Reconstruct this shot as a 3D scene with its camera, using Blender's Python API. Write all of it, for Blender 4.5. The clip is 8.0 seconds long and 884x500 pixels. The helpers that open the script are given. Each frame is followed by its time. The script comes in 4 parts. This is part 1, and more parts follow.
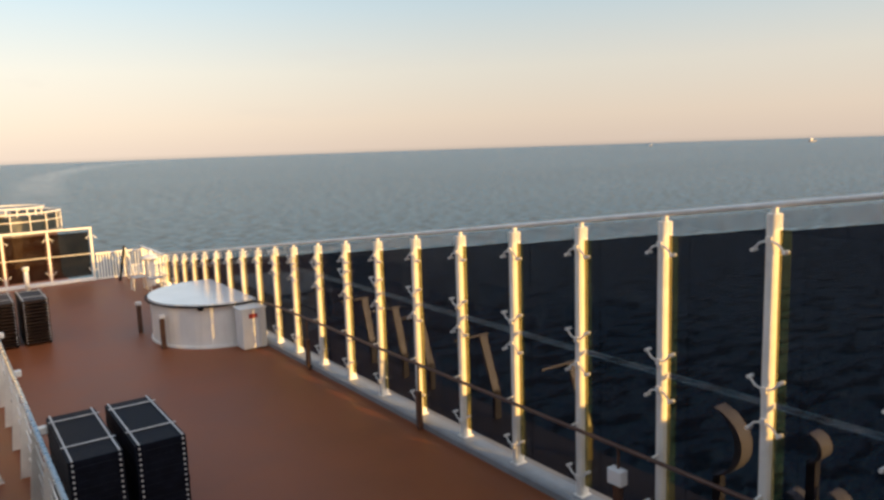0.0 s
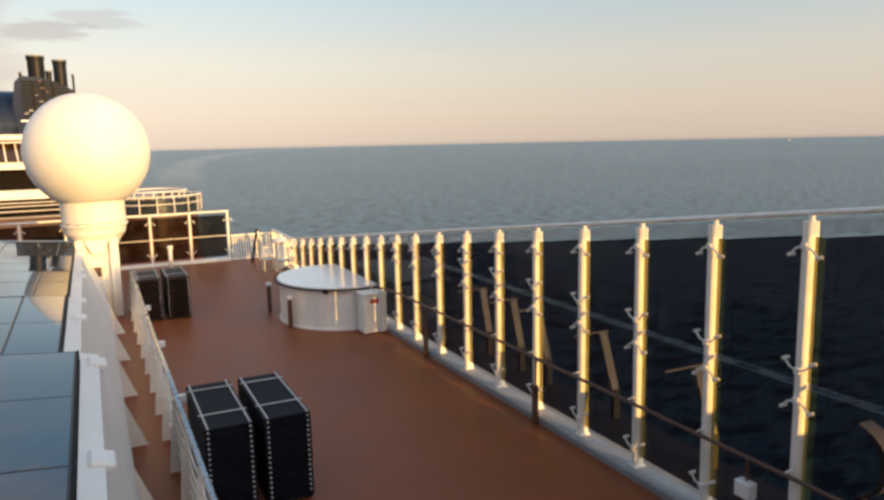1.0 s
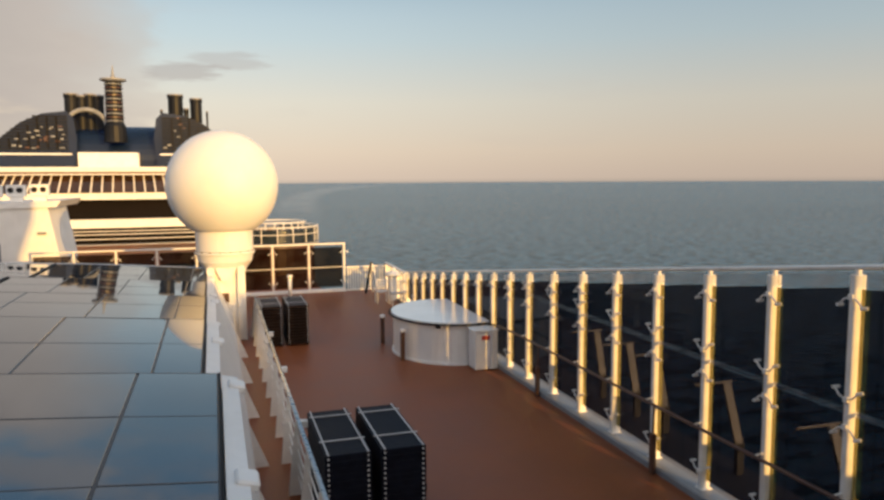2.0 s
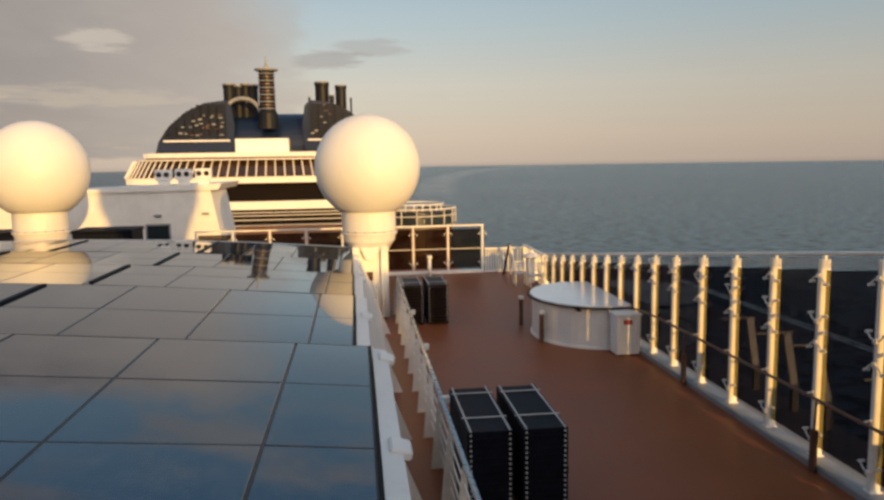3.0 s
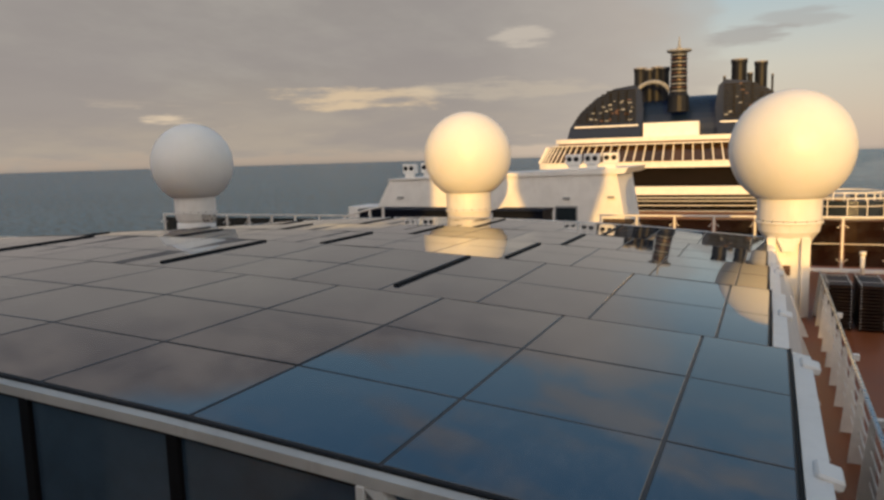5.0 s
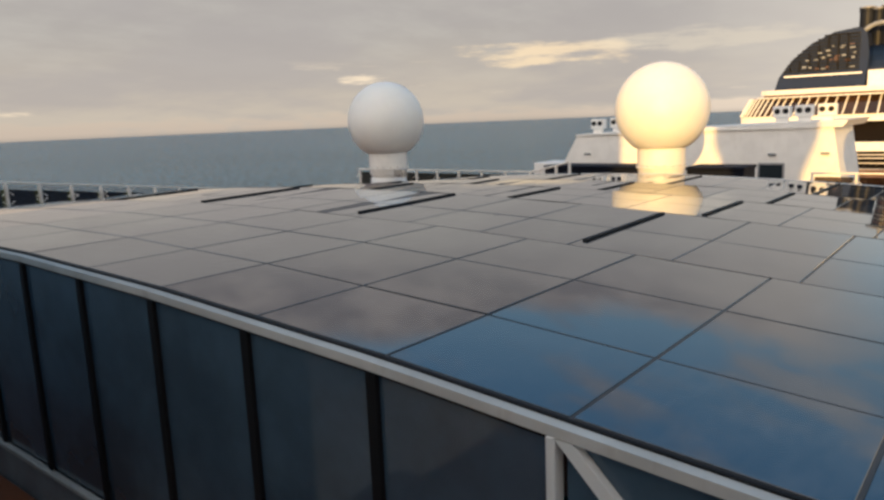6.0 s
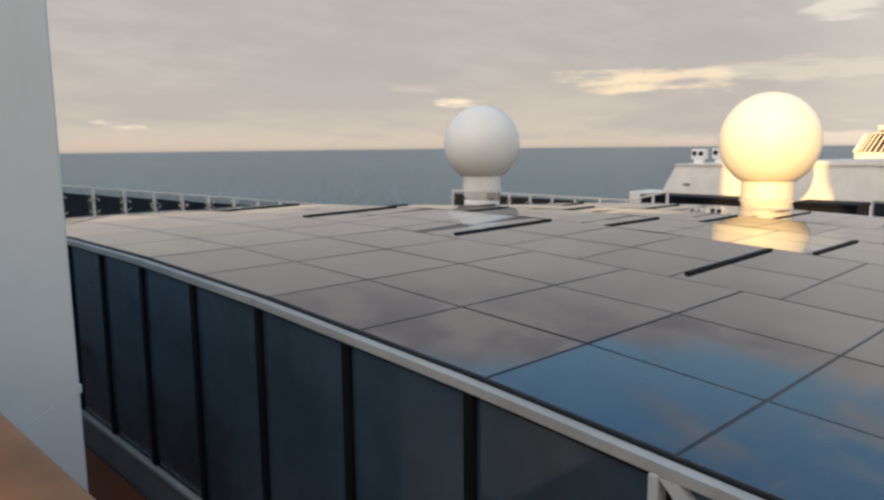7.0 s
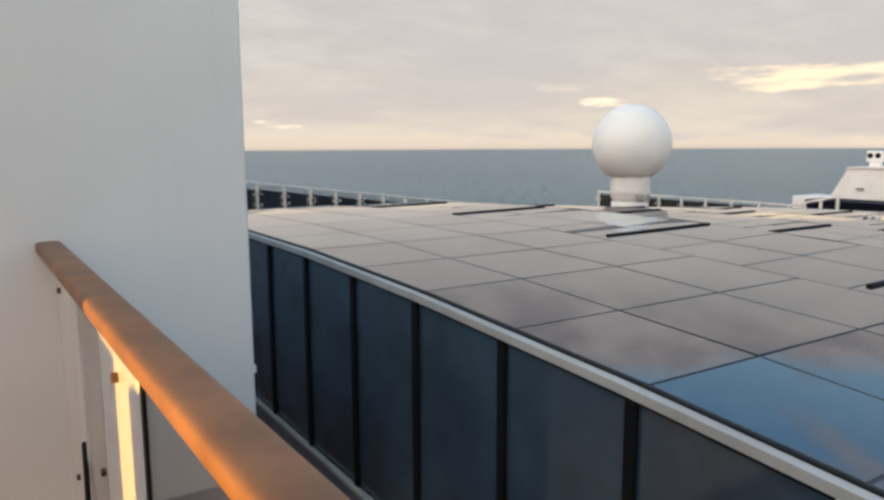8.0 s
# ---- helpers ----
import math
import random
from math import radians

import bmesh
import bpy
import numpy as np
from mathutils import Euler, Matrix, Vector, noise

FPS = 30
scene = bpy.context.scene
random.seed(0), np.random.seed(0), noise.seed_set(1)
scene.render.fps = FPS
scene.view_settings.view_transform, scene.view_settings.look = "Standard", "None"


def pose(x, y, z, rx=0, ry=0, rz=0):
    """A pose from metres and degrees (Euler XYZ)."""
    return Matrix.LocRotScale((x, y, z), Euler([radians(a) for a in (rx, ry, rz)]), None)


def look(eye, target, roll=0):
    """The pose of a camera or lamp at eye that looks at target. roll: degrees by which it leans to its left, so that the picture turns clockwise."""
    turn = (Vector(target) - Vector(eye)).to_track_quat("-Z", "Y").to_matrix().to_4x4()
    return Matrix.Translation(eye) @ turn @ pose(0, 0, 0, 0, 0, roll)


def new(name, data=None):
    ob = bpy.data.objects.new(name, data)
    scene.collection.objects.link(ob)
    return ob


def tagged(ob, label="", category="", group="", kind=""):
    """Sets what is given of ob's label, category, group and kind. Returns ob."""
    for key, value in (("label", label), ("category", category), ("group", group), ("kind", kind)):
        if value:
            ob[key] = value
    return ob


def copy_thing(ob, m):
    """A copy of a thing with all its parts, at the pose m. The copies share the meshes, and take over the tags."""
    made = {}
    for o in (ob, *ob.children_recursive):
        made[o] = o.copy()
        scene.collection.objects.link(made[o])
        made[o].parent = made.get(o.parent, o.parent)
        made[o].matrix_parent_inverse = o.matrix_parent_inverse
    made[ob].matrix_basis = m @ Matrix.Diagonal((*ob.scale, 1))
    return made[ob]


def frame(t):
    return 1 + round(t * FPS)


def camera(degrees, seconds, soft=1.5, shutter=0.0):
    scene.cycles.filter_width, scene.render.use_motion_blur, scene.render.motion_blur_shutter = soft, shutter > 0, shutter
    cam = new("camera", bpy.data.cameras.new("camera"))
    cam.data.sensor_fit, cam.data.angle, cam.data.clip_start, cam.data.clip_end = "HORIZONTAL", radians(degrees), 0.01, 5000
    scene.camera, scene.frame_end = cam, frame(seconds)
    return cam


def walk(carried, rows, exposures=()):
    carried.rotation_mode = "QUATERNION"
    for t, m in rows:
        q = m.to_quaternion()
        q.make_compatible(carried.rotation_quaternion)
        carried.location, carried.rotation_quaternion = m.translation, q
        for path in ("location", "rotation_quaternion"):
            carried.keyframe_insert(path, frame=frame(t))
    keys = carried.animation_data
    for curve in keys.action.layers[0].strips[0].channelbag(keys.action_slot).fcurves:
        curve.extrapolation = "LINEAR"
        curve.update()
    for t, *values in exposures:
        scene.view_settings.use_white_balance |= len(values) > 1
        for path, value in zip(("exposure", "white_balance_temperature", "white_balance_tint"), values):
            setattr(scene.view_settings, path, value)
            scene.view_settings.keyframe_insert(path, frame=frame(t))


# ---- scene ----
import collections

cam = camera(62.9, 8.0, soft=2.7)

PATH = [
    (0, (0.211, -0.104, 4.409), (1.351, 1.514, 4.12), -1.9),
    (0.5, (0.241, -0.037, 4.393), (1.267, 1.65, 4.077), -1.8),
    (1, (0.166, -0.034, 4.402), (1.027, 1.745, 4.099), -1.2),
    (2.3, (-0.067, -0.056, 4.447), (0.433, 1.871, 4.255), -0.7),
    (2.5, (-0.076, -0.079, 4.423), (0.348, 1.865, 4.218), -1.1),
    (3, (-0.134, -0.004, 4.404), (0.096, 1.968, 4.16), -0.9),
    (3.5, (-0.184, 0.07, 4.388), (-0.318, 2.053, 4.162), -0.5),
    (4, (-0.166, 0.09, 4.397), (-0.592, 2.03, 4.164), -0.6),
    (4.5, (-0.181, 0.129, 4.382), (-0.835, 2.004, 4.14), -1.8),
    (4.7, (-0.197, 0.169, 4.376), (-0.922, 2.017, 4.136), -1.8),
    (5.8, (-0.312, 0.248, 4.307), (-1.458, 1.847, 3.948), -2.1),
    (6, (-0.321, 0.236, 4.306), (-1.567, 1.759, 3.947), -2.4),
    (6.5, (-0.359, 0.226, 4.312), (-1.741, 1.632, 3.973), -1.6),
    (7, (-0.382, 0.142, 4.317), (-1.811, 1.511, 4.026), -0.6),
    (7.5, (-0.449, 0.105, 4.298), (-1.974, 1.376, 4.053), 0.1),
    (8, (-0.474, 0.026, 4.311), (-2.14, 1.094, 4.022), -0.3),
]
# brightness and white balance of the picture over the clip: seconds, stops, kelvin, tint
EXPO = [(0.0, 0.49, 6700, 9), (1.0, 0.37, 6750, 9), (2.5, -0.04, 6800, 9), (3.5, -0.28, 6750, 9), (4.5, -0.36, 6850, 9),
        (6.0, 0.28, 6550, 6), (7.0, 0.42, 6550, 6), (7.5, 0.47, 6550, 6), (8.0, 0.77, 6550, 6)]
walk(cam, [(t, look(eye, target, roll)) for t, eye, target, roll in PATH], exposures=EXPO)

# ---- sky, sun ----
SUN_AZ, SUN_EL = 20.0, 8.0            # degrees from forward (-y) towards starboard (+x), and above the horizon
sa, se = radians(SUN_AZ), radians(SUN_EL)
TO_SUN = Vector((math.sin(sa) * math.cos(se), -math.cos(sa) * math.cos(se), math.sin(se)))
sun = new("sun", bpy.data.lights.new("sun", "SUN"))
sun.data.energy, sun.data.color, sun.data.angle = 5.0, (1.0, 0.565, 0.155), radians(0.6)
sun.matrix_world = look(TO_SUN * 50, (0, 0, 0))


SKY = [(0.59, 0.48, 0.415), (0.63, 0.525, 0.45), (0.61, 0.575, 0.525), (0.45, 0.54, 0.60), (0.25, 0.41, 0.58), (0.135, 0.31, 0.57), (0.26, 0.38, 0.54)]
CLOUD = [(0.37, 0.335, 0.322), (0.43, 0.395, 0.372), (0.95, 0.76, 0.56), (0.50, 0.43, 0.365)]
SKY_STRENGTH = 1.0
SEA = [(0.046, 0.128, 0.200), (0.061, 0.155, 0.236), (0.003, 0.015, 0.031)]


class Nodes:
    """Short ways to make and join shader nodes."""

    def __init__(self, tree):
        self.tree = tree

    def put(self, socket, value):
        if isinstance(value, bpy.types.NodeSocket):
            self.tree.links.new(value, socket)
        elif isinstance(value, (tuple, list)) and len(value) == 3 and socket.type == "RGBA":
            socket.default_value = (*value, 1)
        else:
            socket.default_value = value

    def math(self, op, a, b=0.0, c=0.0, clamp=False):
        n = self.tree.nodes.new("ShaderNodeMath")
        n.operation, n.use_clamp = op, clamp
        for s, v in zip(n.inputs, (a, b, c)):
            self.put(s, v)
        return n.outputs[0]

    def ramp01(self, v, lo, hi):
        n = self.tree.nodes.new("ShaderNodeMapRange")
        n.interpolation_type = "SMOOTHSTEP"
        self.put(n.inputs[0], v), self.put(n.inputs[1], lo), self.put(n.inputs[2], hi)
        return n.outputs[0]

    def mix(self, f, a, b, blend="MIX"):
        n = self.tree.nodes.new("ShaderNodeMix")
        n.data_type, n.blend_type = "RGBA", blend
        self.put(n.inputs[0], f), self.put(n.inputs[6], a), self.put(n.inputs[7], b)
        return n.outputs[2]

    def noise(self, vec, scale, detail=4.0, rough=0.55):
        n = self.tree.nodes.new("ShaderNodeTexNoise")
        self.put(n.inputs["Vector"], vec)
        n.inputs["Scale"].default_value, n.inputs["Detail"].default_value, n.inputs["Roughness"].default_value = scale, detail, rough
        return n.outputs[0]

    def stretch(self, vec, s):
        n = self.tree.nodes.new("ShaderNodeVectorMath")
        n.operation = "MULTIPLY"
        self.put(n.inputs[0], vec)
        n.inputs[1].default_value = s
        return n.outputs[0]

    def colours(self, v, stops):
        n = self.tree.nodes.new("ShaderNodeValToRGB")
        self.put(n.inputs[0], v)
        els = n.color_ramp.elements
        while len(els) < len(stops):
            els.new(0.5)
        for e, (p, c) in zip(els, stops):
            e.position, e.color = p, (*c, 1)
        return n.outputs[0]


def build_world():
    world = bpy.data.worlds.new("evening_sky")
    scene.world = world
    world.use_nodes = True
    tree = world.node_tree
    N = Nodes(tree)
    way = tree.nodes.new("ShaderNodeTexCoord").outputs["Generated"]
    sep = tree.nodes.new("ShaderNodeSeparateXYZ")
    tree.links.new(way, sep.inputs[0])
    x, y, z = sep.outputs
    up = N.math("MAXIMUM", z, 0.0)
    clear = N.colours(up, [(0.0, SKY[0]), (0.035, SKY[1]), (0.10, SKY[2]), (0.18, SKY[3]), (0.33, SKY[4]), (0.46, SKY[5]), (1.0, SKY[6])])
    sky = tree.nodes.new("ShaderNodeTexSky")
    sky.sky_type, sky.sun_disc, sky.sun_elevation, sky.sun_rotation = "NISHITA", False, se, math.pi - sa
    clear = N.mix(0.12, clear, N.mix(1.0, sky.outputs[0], (0.1, 0.1, 0.1), "MULTIPLY"))
    # the clear sky is brightest low down right astern and dulls to both sides
    astern = N.math("MULTIPLY", N.math("MULTIPLY", N.ramp01(x, 0.75, -0.05), N.ramp01(x, -0.55, -0.25)), N.ramp01(up, 0.30, 0.20))
    clear = N.mix(1.0, clear, N.mix(astern, (0.93, 0.93, 0.92), (1.22, 1.22, 1.20)), "MULTIPLY")
    # cloud deck, thick over the port side, thinning aft and ending to starboard
    flat = N.math("ADD", up, 0.17)
    px, py = N.math("DIVIDE", x, flat), N.math("DIVIDE", y, flat)
    com = tree.nodes.new("ShaderNodeCombineXYZ")
    N.put(com.inputs[0], px), N.put(com.inputs[1], py)
    big = N.noise(com.outputs[0], 0.75, 6.0, 0.55)
    fine = N.noise(N.stretch(com.outputs[0], (1.0, 0.7, 1.0)), 2.6, 6.0, 0.6)
    side = N.ramp01(N.math("ADD", x, N.math("MULTIPLY", N.math("SUBTRACT", big, 0.5), 0.35)), 0.0, -0.20)   # 1 to port of the axis
    rise = N.math("ADD", up, N.math("MULTIPLY", N.math("SUBTRACT", fine, 0.5), 0.10))
    rise = N.math("SUBTRACT", N.math("ADD", rise, 0.012), N.math("MULTIPLY", N.ramp01(x, -0.50, -0.60), 0.036))   # the deck stands higher to port
    low = N.math("MULTIPLY", N.ramp01(up, -0.02, 0.05), N.ramp01(rise, 0.365, 0.325))
    field = N.math("ADD", N.math("MULTIPLY", big, 0.65), N.math("MULTIPLY", fine, 0.35))
    need = N.math("SUBTRACT", 0.535, N.math("MULTIPLY", N.math("MULTIPLY", side, low), 0.34))
    mask = N.ramp01(field, need, N.math("ADD", need, 0.10))
    mask = N.math("MULTIPLY", mask, N.math("ADD", 0.10, N.math("MULTIPLY", side, 0.85)))
    # torn cloud with blue between, higher up
    patch = N.noise(N.stretch(com.outputs[0], (1.0, 1.9, 1.0)), 2.1, 5.0, 0.55)
    broken = N.math("MULTIPLY", N.ramp01(patch, 0.47, 0.66), 0.62)
    aloft = N.ramp01(rise, 0.325, 0.365)
    mask = N.math("ADD", N.math("MULTIPLY", mask, N.math("SUBTRACT", 1.0, aloft)), N.math("MULTIPLY", broken, aloft))
    body = N.mix(N.ramp01(fine, 0.35, 0.7), CLOUD[0], CLOUD[1])
    body = N.mix(N.ramp01(up, 0.13, 0.0), body, CLOUD[3])
    body = N.mix(N.math("MULTIPLY", N.ramp01(big, 0.40, 0.62), 0.7), body, (0.365, 0.328, 0.325))
    mottle = N.mix(N.ramp01(N.noise(com.outputs[0], 4.2, 5.0, 0.6), 0.36, 0.64), (0.255, 0.22, 0.222), (0.40, 0.345, 0.33))
    body = N.mix(N.ramp01(up, 0.22, 0.33), body, mottle)
    body = N.mix(N.math("MULTIPLY", N.ramp01(x, -0.42, -0.12), 0.65), body, (0.60, 0.535, 0.49))
    # pale streaks lit from below along gaps in the deck
    streak = N.noise(N.stretch(way, (5.0, 5.0, 42.0)), 1.0, 5.0, 0.6)
    gap = N.math("MULTIPLY", N.ramp01(streak, 0.60, 0.70), N.math("MULTIPLY", N.ramp01(up, 0.008, 0.03), N.ramp01(up, 0.085, 0.05)))
    gap = N.math("MULTIPLY", gap, N.ramp01(x, -0.05, -0.25))
    body = N.mix(N.math("MULTIPLY", gap, 0.75), body, CLOUD[2])
    col = N.mix(mask, clear, body)
    azim = N.math("ARCTAN2", N.math("MULTIPLY", x, -1.0), y)
    wob = N.noise(N.stretch(way, (9.0, 9.0, 60.0)), 1.0, 6.0, 0.62)
    for az0, az_w, up0, up_w, tint, amount in ((0.53, 0.13, 0.080, 0.017, (0.92, 0.70, 0.46), 0.7), (0.36, 0.16, 0.086, 0.016, (0.70, 0.60, 0.48), 0.45),
                                               (0.31, 0.045, 0.152, 0.014, (0.72, 0.64, 0.56), 0.6), (0.03, 0.06, 0.137, 0.013, (0.40, 0.36, 0.35), 0.55), (-0.02, 0.07, 0.150, 0.012, (0.42, 0.38, 0.37), 0.40)):
        da = N.math("DIVIDE", N.math("SUBTRACT", azim, az0), az_w)
        du = N.math("DIVIDE", N.math("SUBTRACT", up, up0), up_w)
        far = N.math("ADD", N.math("MULTIPLY", da, da), N.math("MULTIPLY", du, du))
        lump = N.ramp01(N.math("ADD", far, N.math("MULTIPLY", N.math("SUBTRACT", wob, 0.5), 4.5)), 1.1, 0.1)
        col = N.mix(N.math("MULTIPLY", lump, amount), col, tint)
    # the glow about the low sun
    spot = tree.nodes.new("ShaderNodeVectorMath")
    spot.operation = "DOT_PRODUCT"
    tree.links.new(way, spot.inputs[0])
    spot.inputs[1].default_value = TO_SUN
    glow = N.math("POWER", N.math("MAXIMUM", spot.outputs["Value"], 0.0), 2.6)
    col = N.mix(glow, col, (1.6, 1.12, 0.68), "ADD")
    wide = N.math("MAXIMUM", N.math("MULTIPLY", y, -1.0), 0.0)
    col = N.mix(wide, col, (0.40, 0.39, 0.42), "ADD")
    # the sea's own haze below the horizon
    col = N.mix(N.ramp01(z, 0.0, -0.02), col, (0.10, 0.12, 0.14))
    back = tree.nodes["Background"]
    tree.links.new(col, back.inputs[0])
    back.inputs[1].default_value = SKY_STRENGTH


build_world()


# ---- materials ----
def material(name, colour, rough=0.5, metal=0.0, vary=0.12, scale=3.0, grain=60.0, bump=0.05, spec=0.5, coat=0.0, dirt=0.0, island=0.0):
    m = bpy.data.materials.new(name)
    m.use_nodes = True
    N = Nodes(m.node_tree)
    b = m.node_tree.nodes["Principled BSDF"]
    place = m.node_tree.nodes.new("ShaderNodeNewGeometry").outputs["Position"]
    n1, n2 = N.noise(place, scale, 5.0), N.noise(place, grain, 3.0)
    dark = tuple(c * (1 - vary) for c in colour)
    light = tuple(min(1, c * (1 + vary)) for c in colour)
    col = N.mix(N.ramp01(n1, 0.3, 0.7), dark, light)
    col = N.mix(N.math("MULTIPLY", n2, vary * 0.8), col, tuple(c * 0.7 for c in colour))
    if island:
        r = m.node_tree.nodes.new("ShaderNodeObjectInfo").outputs["Random"]
        col = N.mix(N.math("MULTIPLY", r, island), col, tuple(c * 0.55 for c in colour))
    if dirt:
        d = N.noise(N.stretch(place, (4.0, 4.0, 0.5)), 1.7, 6.0, 0.65)
        col = N.mix(N.math("MULTIPLY", N.ramp01(d, 0.52, 0.75), dirt), col, (0.20, 0.13, 0.08))
    N.put(b.inputs["Base Color"], col)
    N.put(b.inputs["Roughness"], N.math("ADD", rough - 0.08, N.math("MULTIPLY", n1, 0.16), clamp=True))
    b.inputs["Metallic"].default_value = metal
    b.inputs["Specular IOR Level"].default_value = spec
    b.inputs["Coat Weight"].default_value = coat
    if bump:
        bn = m.node_tree.nodes.new("ShaderNodeBump")
        bn.inputs["Strength"].default_value, bn.inputs["Distance"].default_value = bump, 0.01
        N.put(bn.inputs["Height"], N.math("ADD", n2, N.math("MULTIPLY", n1, 2.0)))
        N.put(b.inputs["Normal"], bn.outputs[0])
    return m


def glass(name, tint, rough=0.02, low=0.02, film=0.0):
    """A tinted pane: clear through, mirroring more at a slant."""
    m = bpy.data.materials.new(name)
    m.use_nodes = True
    t = m.node_tree
    N = Nodes(t)
    t.nodes.remove(t.nodes["Principled BSDF"])
    clear, gloss, slant, mixer = t.nodes.new("ShaderNodeBsdfTransparent"), t.nodes.new("ShaderNodeBsdfGlossy"), t.nodes.new("ShaderNodeLayerWeight"), t.nodes.new("ShaderNodeMixShader")
    clear.inputs[0].default_value = (*tint, 1)
    gloss.inputs["Roughness"].default_value = rough
    slant.inputs["Blend"].default_value = 0.5
    N.put(mixer.inputs[0], N.math("ADD", low, N.math("MULTIPLY", N.math("POWER", slant.outputs["Facing"], 5.0), 0.75)))
    t.links.new(clear.outputs[0], mixer.inputs[1])
    t.links.new(gloss.outputs[0], mixer.inputs[2])
    last = mixer.outputs[0]
    if film:
        veil, m2 = t.nodes.new("ShaderNodeBsdfDiffuse"), t.nodes.new("ShaderNodeMixShader")
        veil.inputs[0].default_value = (0.6, 0.6, 0.6, 1)
        place = t.nodes.new("ShaderNodeNewGeometry").outputs["Position"]
        N.put(m2.inputs[0], N.math("MULTIPLY", N.ramp01(N.noise(place, 2.5, 6.0), 0.35, 0.75), film))
        t.links.new(last, m2.inputs[1]), t.links.new(veil.outputs[0], m2.inputs[2])
        last = m2.outputs[0]
    t.links.new(last, t.nodes["Material Output"].inputs[0])
    return m


def roof_glass():
    """Dark sun-control panes, wet-looking, with dust and dried salt."""
    m = bpy.data.materials.new("roof_glass")
    m.use_nodes = True
    t = m.node_tree
    N = Nodes(t)
    b = t.nodes["Principled BSDF"]
    place = t.nodes.new("ShaderNodeNewGeometry").outputs["Position"]
    r = t.nodes.new("ShaderNodeObjectInfo").outputs["Random"]
    n1, n2 = N.noise(place, 0.9, 6.0, 0.65), N.noise(N.stretch(place, (3.0, 1.0, 1.0)), 4.0, 6.0, 0.7)
    col = N.mix(r, (0.012, 0.026, 0.044), (0.024, 0.036, 0.050))
    dust = N.math("MULTIPLY", N.ramp01(N.math("ADD", N.math("MULTIPLY", n1, 0.6), N.math("MULTIPLY", n2, 0.4)), 0.44, 0.70), 0.14)
    dust = N.math("MULTIPLY", dust, N.math("ADD", 0.25, N.math("MULTIPLY", r, 1.4)))
    col = N.mix(dust, col, (0.34, 0.30, 0.27))
    N.put(b.inputs["Base Color"], col)
    N.put(b.inputs["Roughness"], N.math("ADD", 0.02, N.math("MULTIPLY", dust, 0.3)))
    b.inputs["IOR"].default_value = 1.85
    b.inputs["Coat Weight"].default_value, b.inputs["Coat Roughness"].default_value = 0.35, 0.02
    bn = t.nodes.new("ShaderNodeBump")
    bn.inputs["Strength"].default_value, bn.inputs["Distance"].default_value = 0.035, 0.02
    N.put(bn.inputs["Height"], N.noise(place, 0.8, 2.0))
    N.put(b.inputs["Normal"], bn.outputs[0])
    return m


def sea_water():
    m = bpy.data.materials.new("sea_water")
    m.use_nodes = True
    t = m.node_tree
    N = Nodes(t)
    b = t.nodes["Principled BSDF"]
    place = t.nodes.new("ShaderNodeNewGeometry").outputs["Position"]
    sep = t.nodes.new("ShaderNodeSeparateXYZ")
    t.links.new(place, sep.inputs[0])
    x, y = sep.outputs[0], sep.outputs[1]
    swell = N.noise(N.stretch(place, (0.022, 0.05, 0.0)), 1.0, 6.0, 0.62)
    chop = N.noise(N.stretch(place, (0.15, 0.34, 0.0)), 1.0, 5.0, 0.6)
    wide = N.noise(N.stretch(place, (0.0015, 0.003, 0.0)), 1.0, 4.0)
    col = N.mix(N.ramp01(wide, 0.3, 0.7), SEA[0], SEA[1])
    # dark dashes painted in for wave faces that reflect less sky
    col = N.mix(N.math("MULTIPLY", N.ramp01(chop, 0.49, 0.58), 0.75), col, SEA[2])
    # foam line thrown off by the hull, and the long curved wake astern
    side = N.math("ABSOLUTE", N.math("SUBTRACT", N.math("ADD", x, N.math("MULTIPLY", N.math("SUBTRACT", swell, 0.5), 14.0)), 85.0))
    foam = N.math("MULTIPLY", N.ramp01(side, 1.7, 0.3), N.ramp01(N.noise(N.stretch(place, (0.5, 0.12, 0.0)), 1.0, 6.0, 0.7), 0.50, 0.66))
    foam = N.math("MULTIPLY", foam, N.ramp01(y, 260.0, 110.0))
    bend = N.math("ADD", 45.0, N.math("MULTIPLY", N.math("MULTIPLY", y, y), 6.2e-5))
    width = N.math("ADD", 12.0, N.math("MULTIPLY", N.math("ABSOLUTE", y), 0.022))
    off = N.math("DIVIDE", N.math("ABSOLUTE", N.math("SUBTRACT", x, bend)), width)
    wake = N.math("MULTIPLY", N.math("MULTIPLY", N.ramp01(off, 1.1, 0.3), N.ramp01(y, 500.0, 900.0)), N.ramp01(swell, 0.35, 0.62))
    col = N.mix(N.math("MULTIPLY", foam, 0.12), col, (0.5, 0.53, 0.55))
    col = N.mix(N.math("MULTIPLY", wake, 0.34), col, (0.5, 0.53, 0.55))
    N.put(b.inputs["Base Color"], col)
    b.inputs["Roughness"].default_value = 0.2
    # the same painted dashes also get less specular, to look darker
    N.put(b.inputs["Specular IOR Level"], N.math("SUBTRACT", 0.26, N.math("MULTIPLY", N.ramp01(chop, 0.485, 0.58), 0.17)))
    b.inputs["IOR"].default_value = 1.235
    bn = t.nodes.new("ShaderNodeBump")
    bn.inputs["Strength"].default_value, bn.inputs["Distance"].default_value = 0.8, 1.4
    N.put(bn.inputs["Height"], N.math("ADD", N.math("MULTIPLY", swell, 1.8), N.math("MULTIPLY", chop, 2.6)))
    N.put(b.inputs["Normal"], bn.outputs[0])
    return m


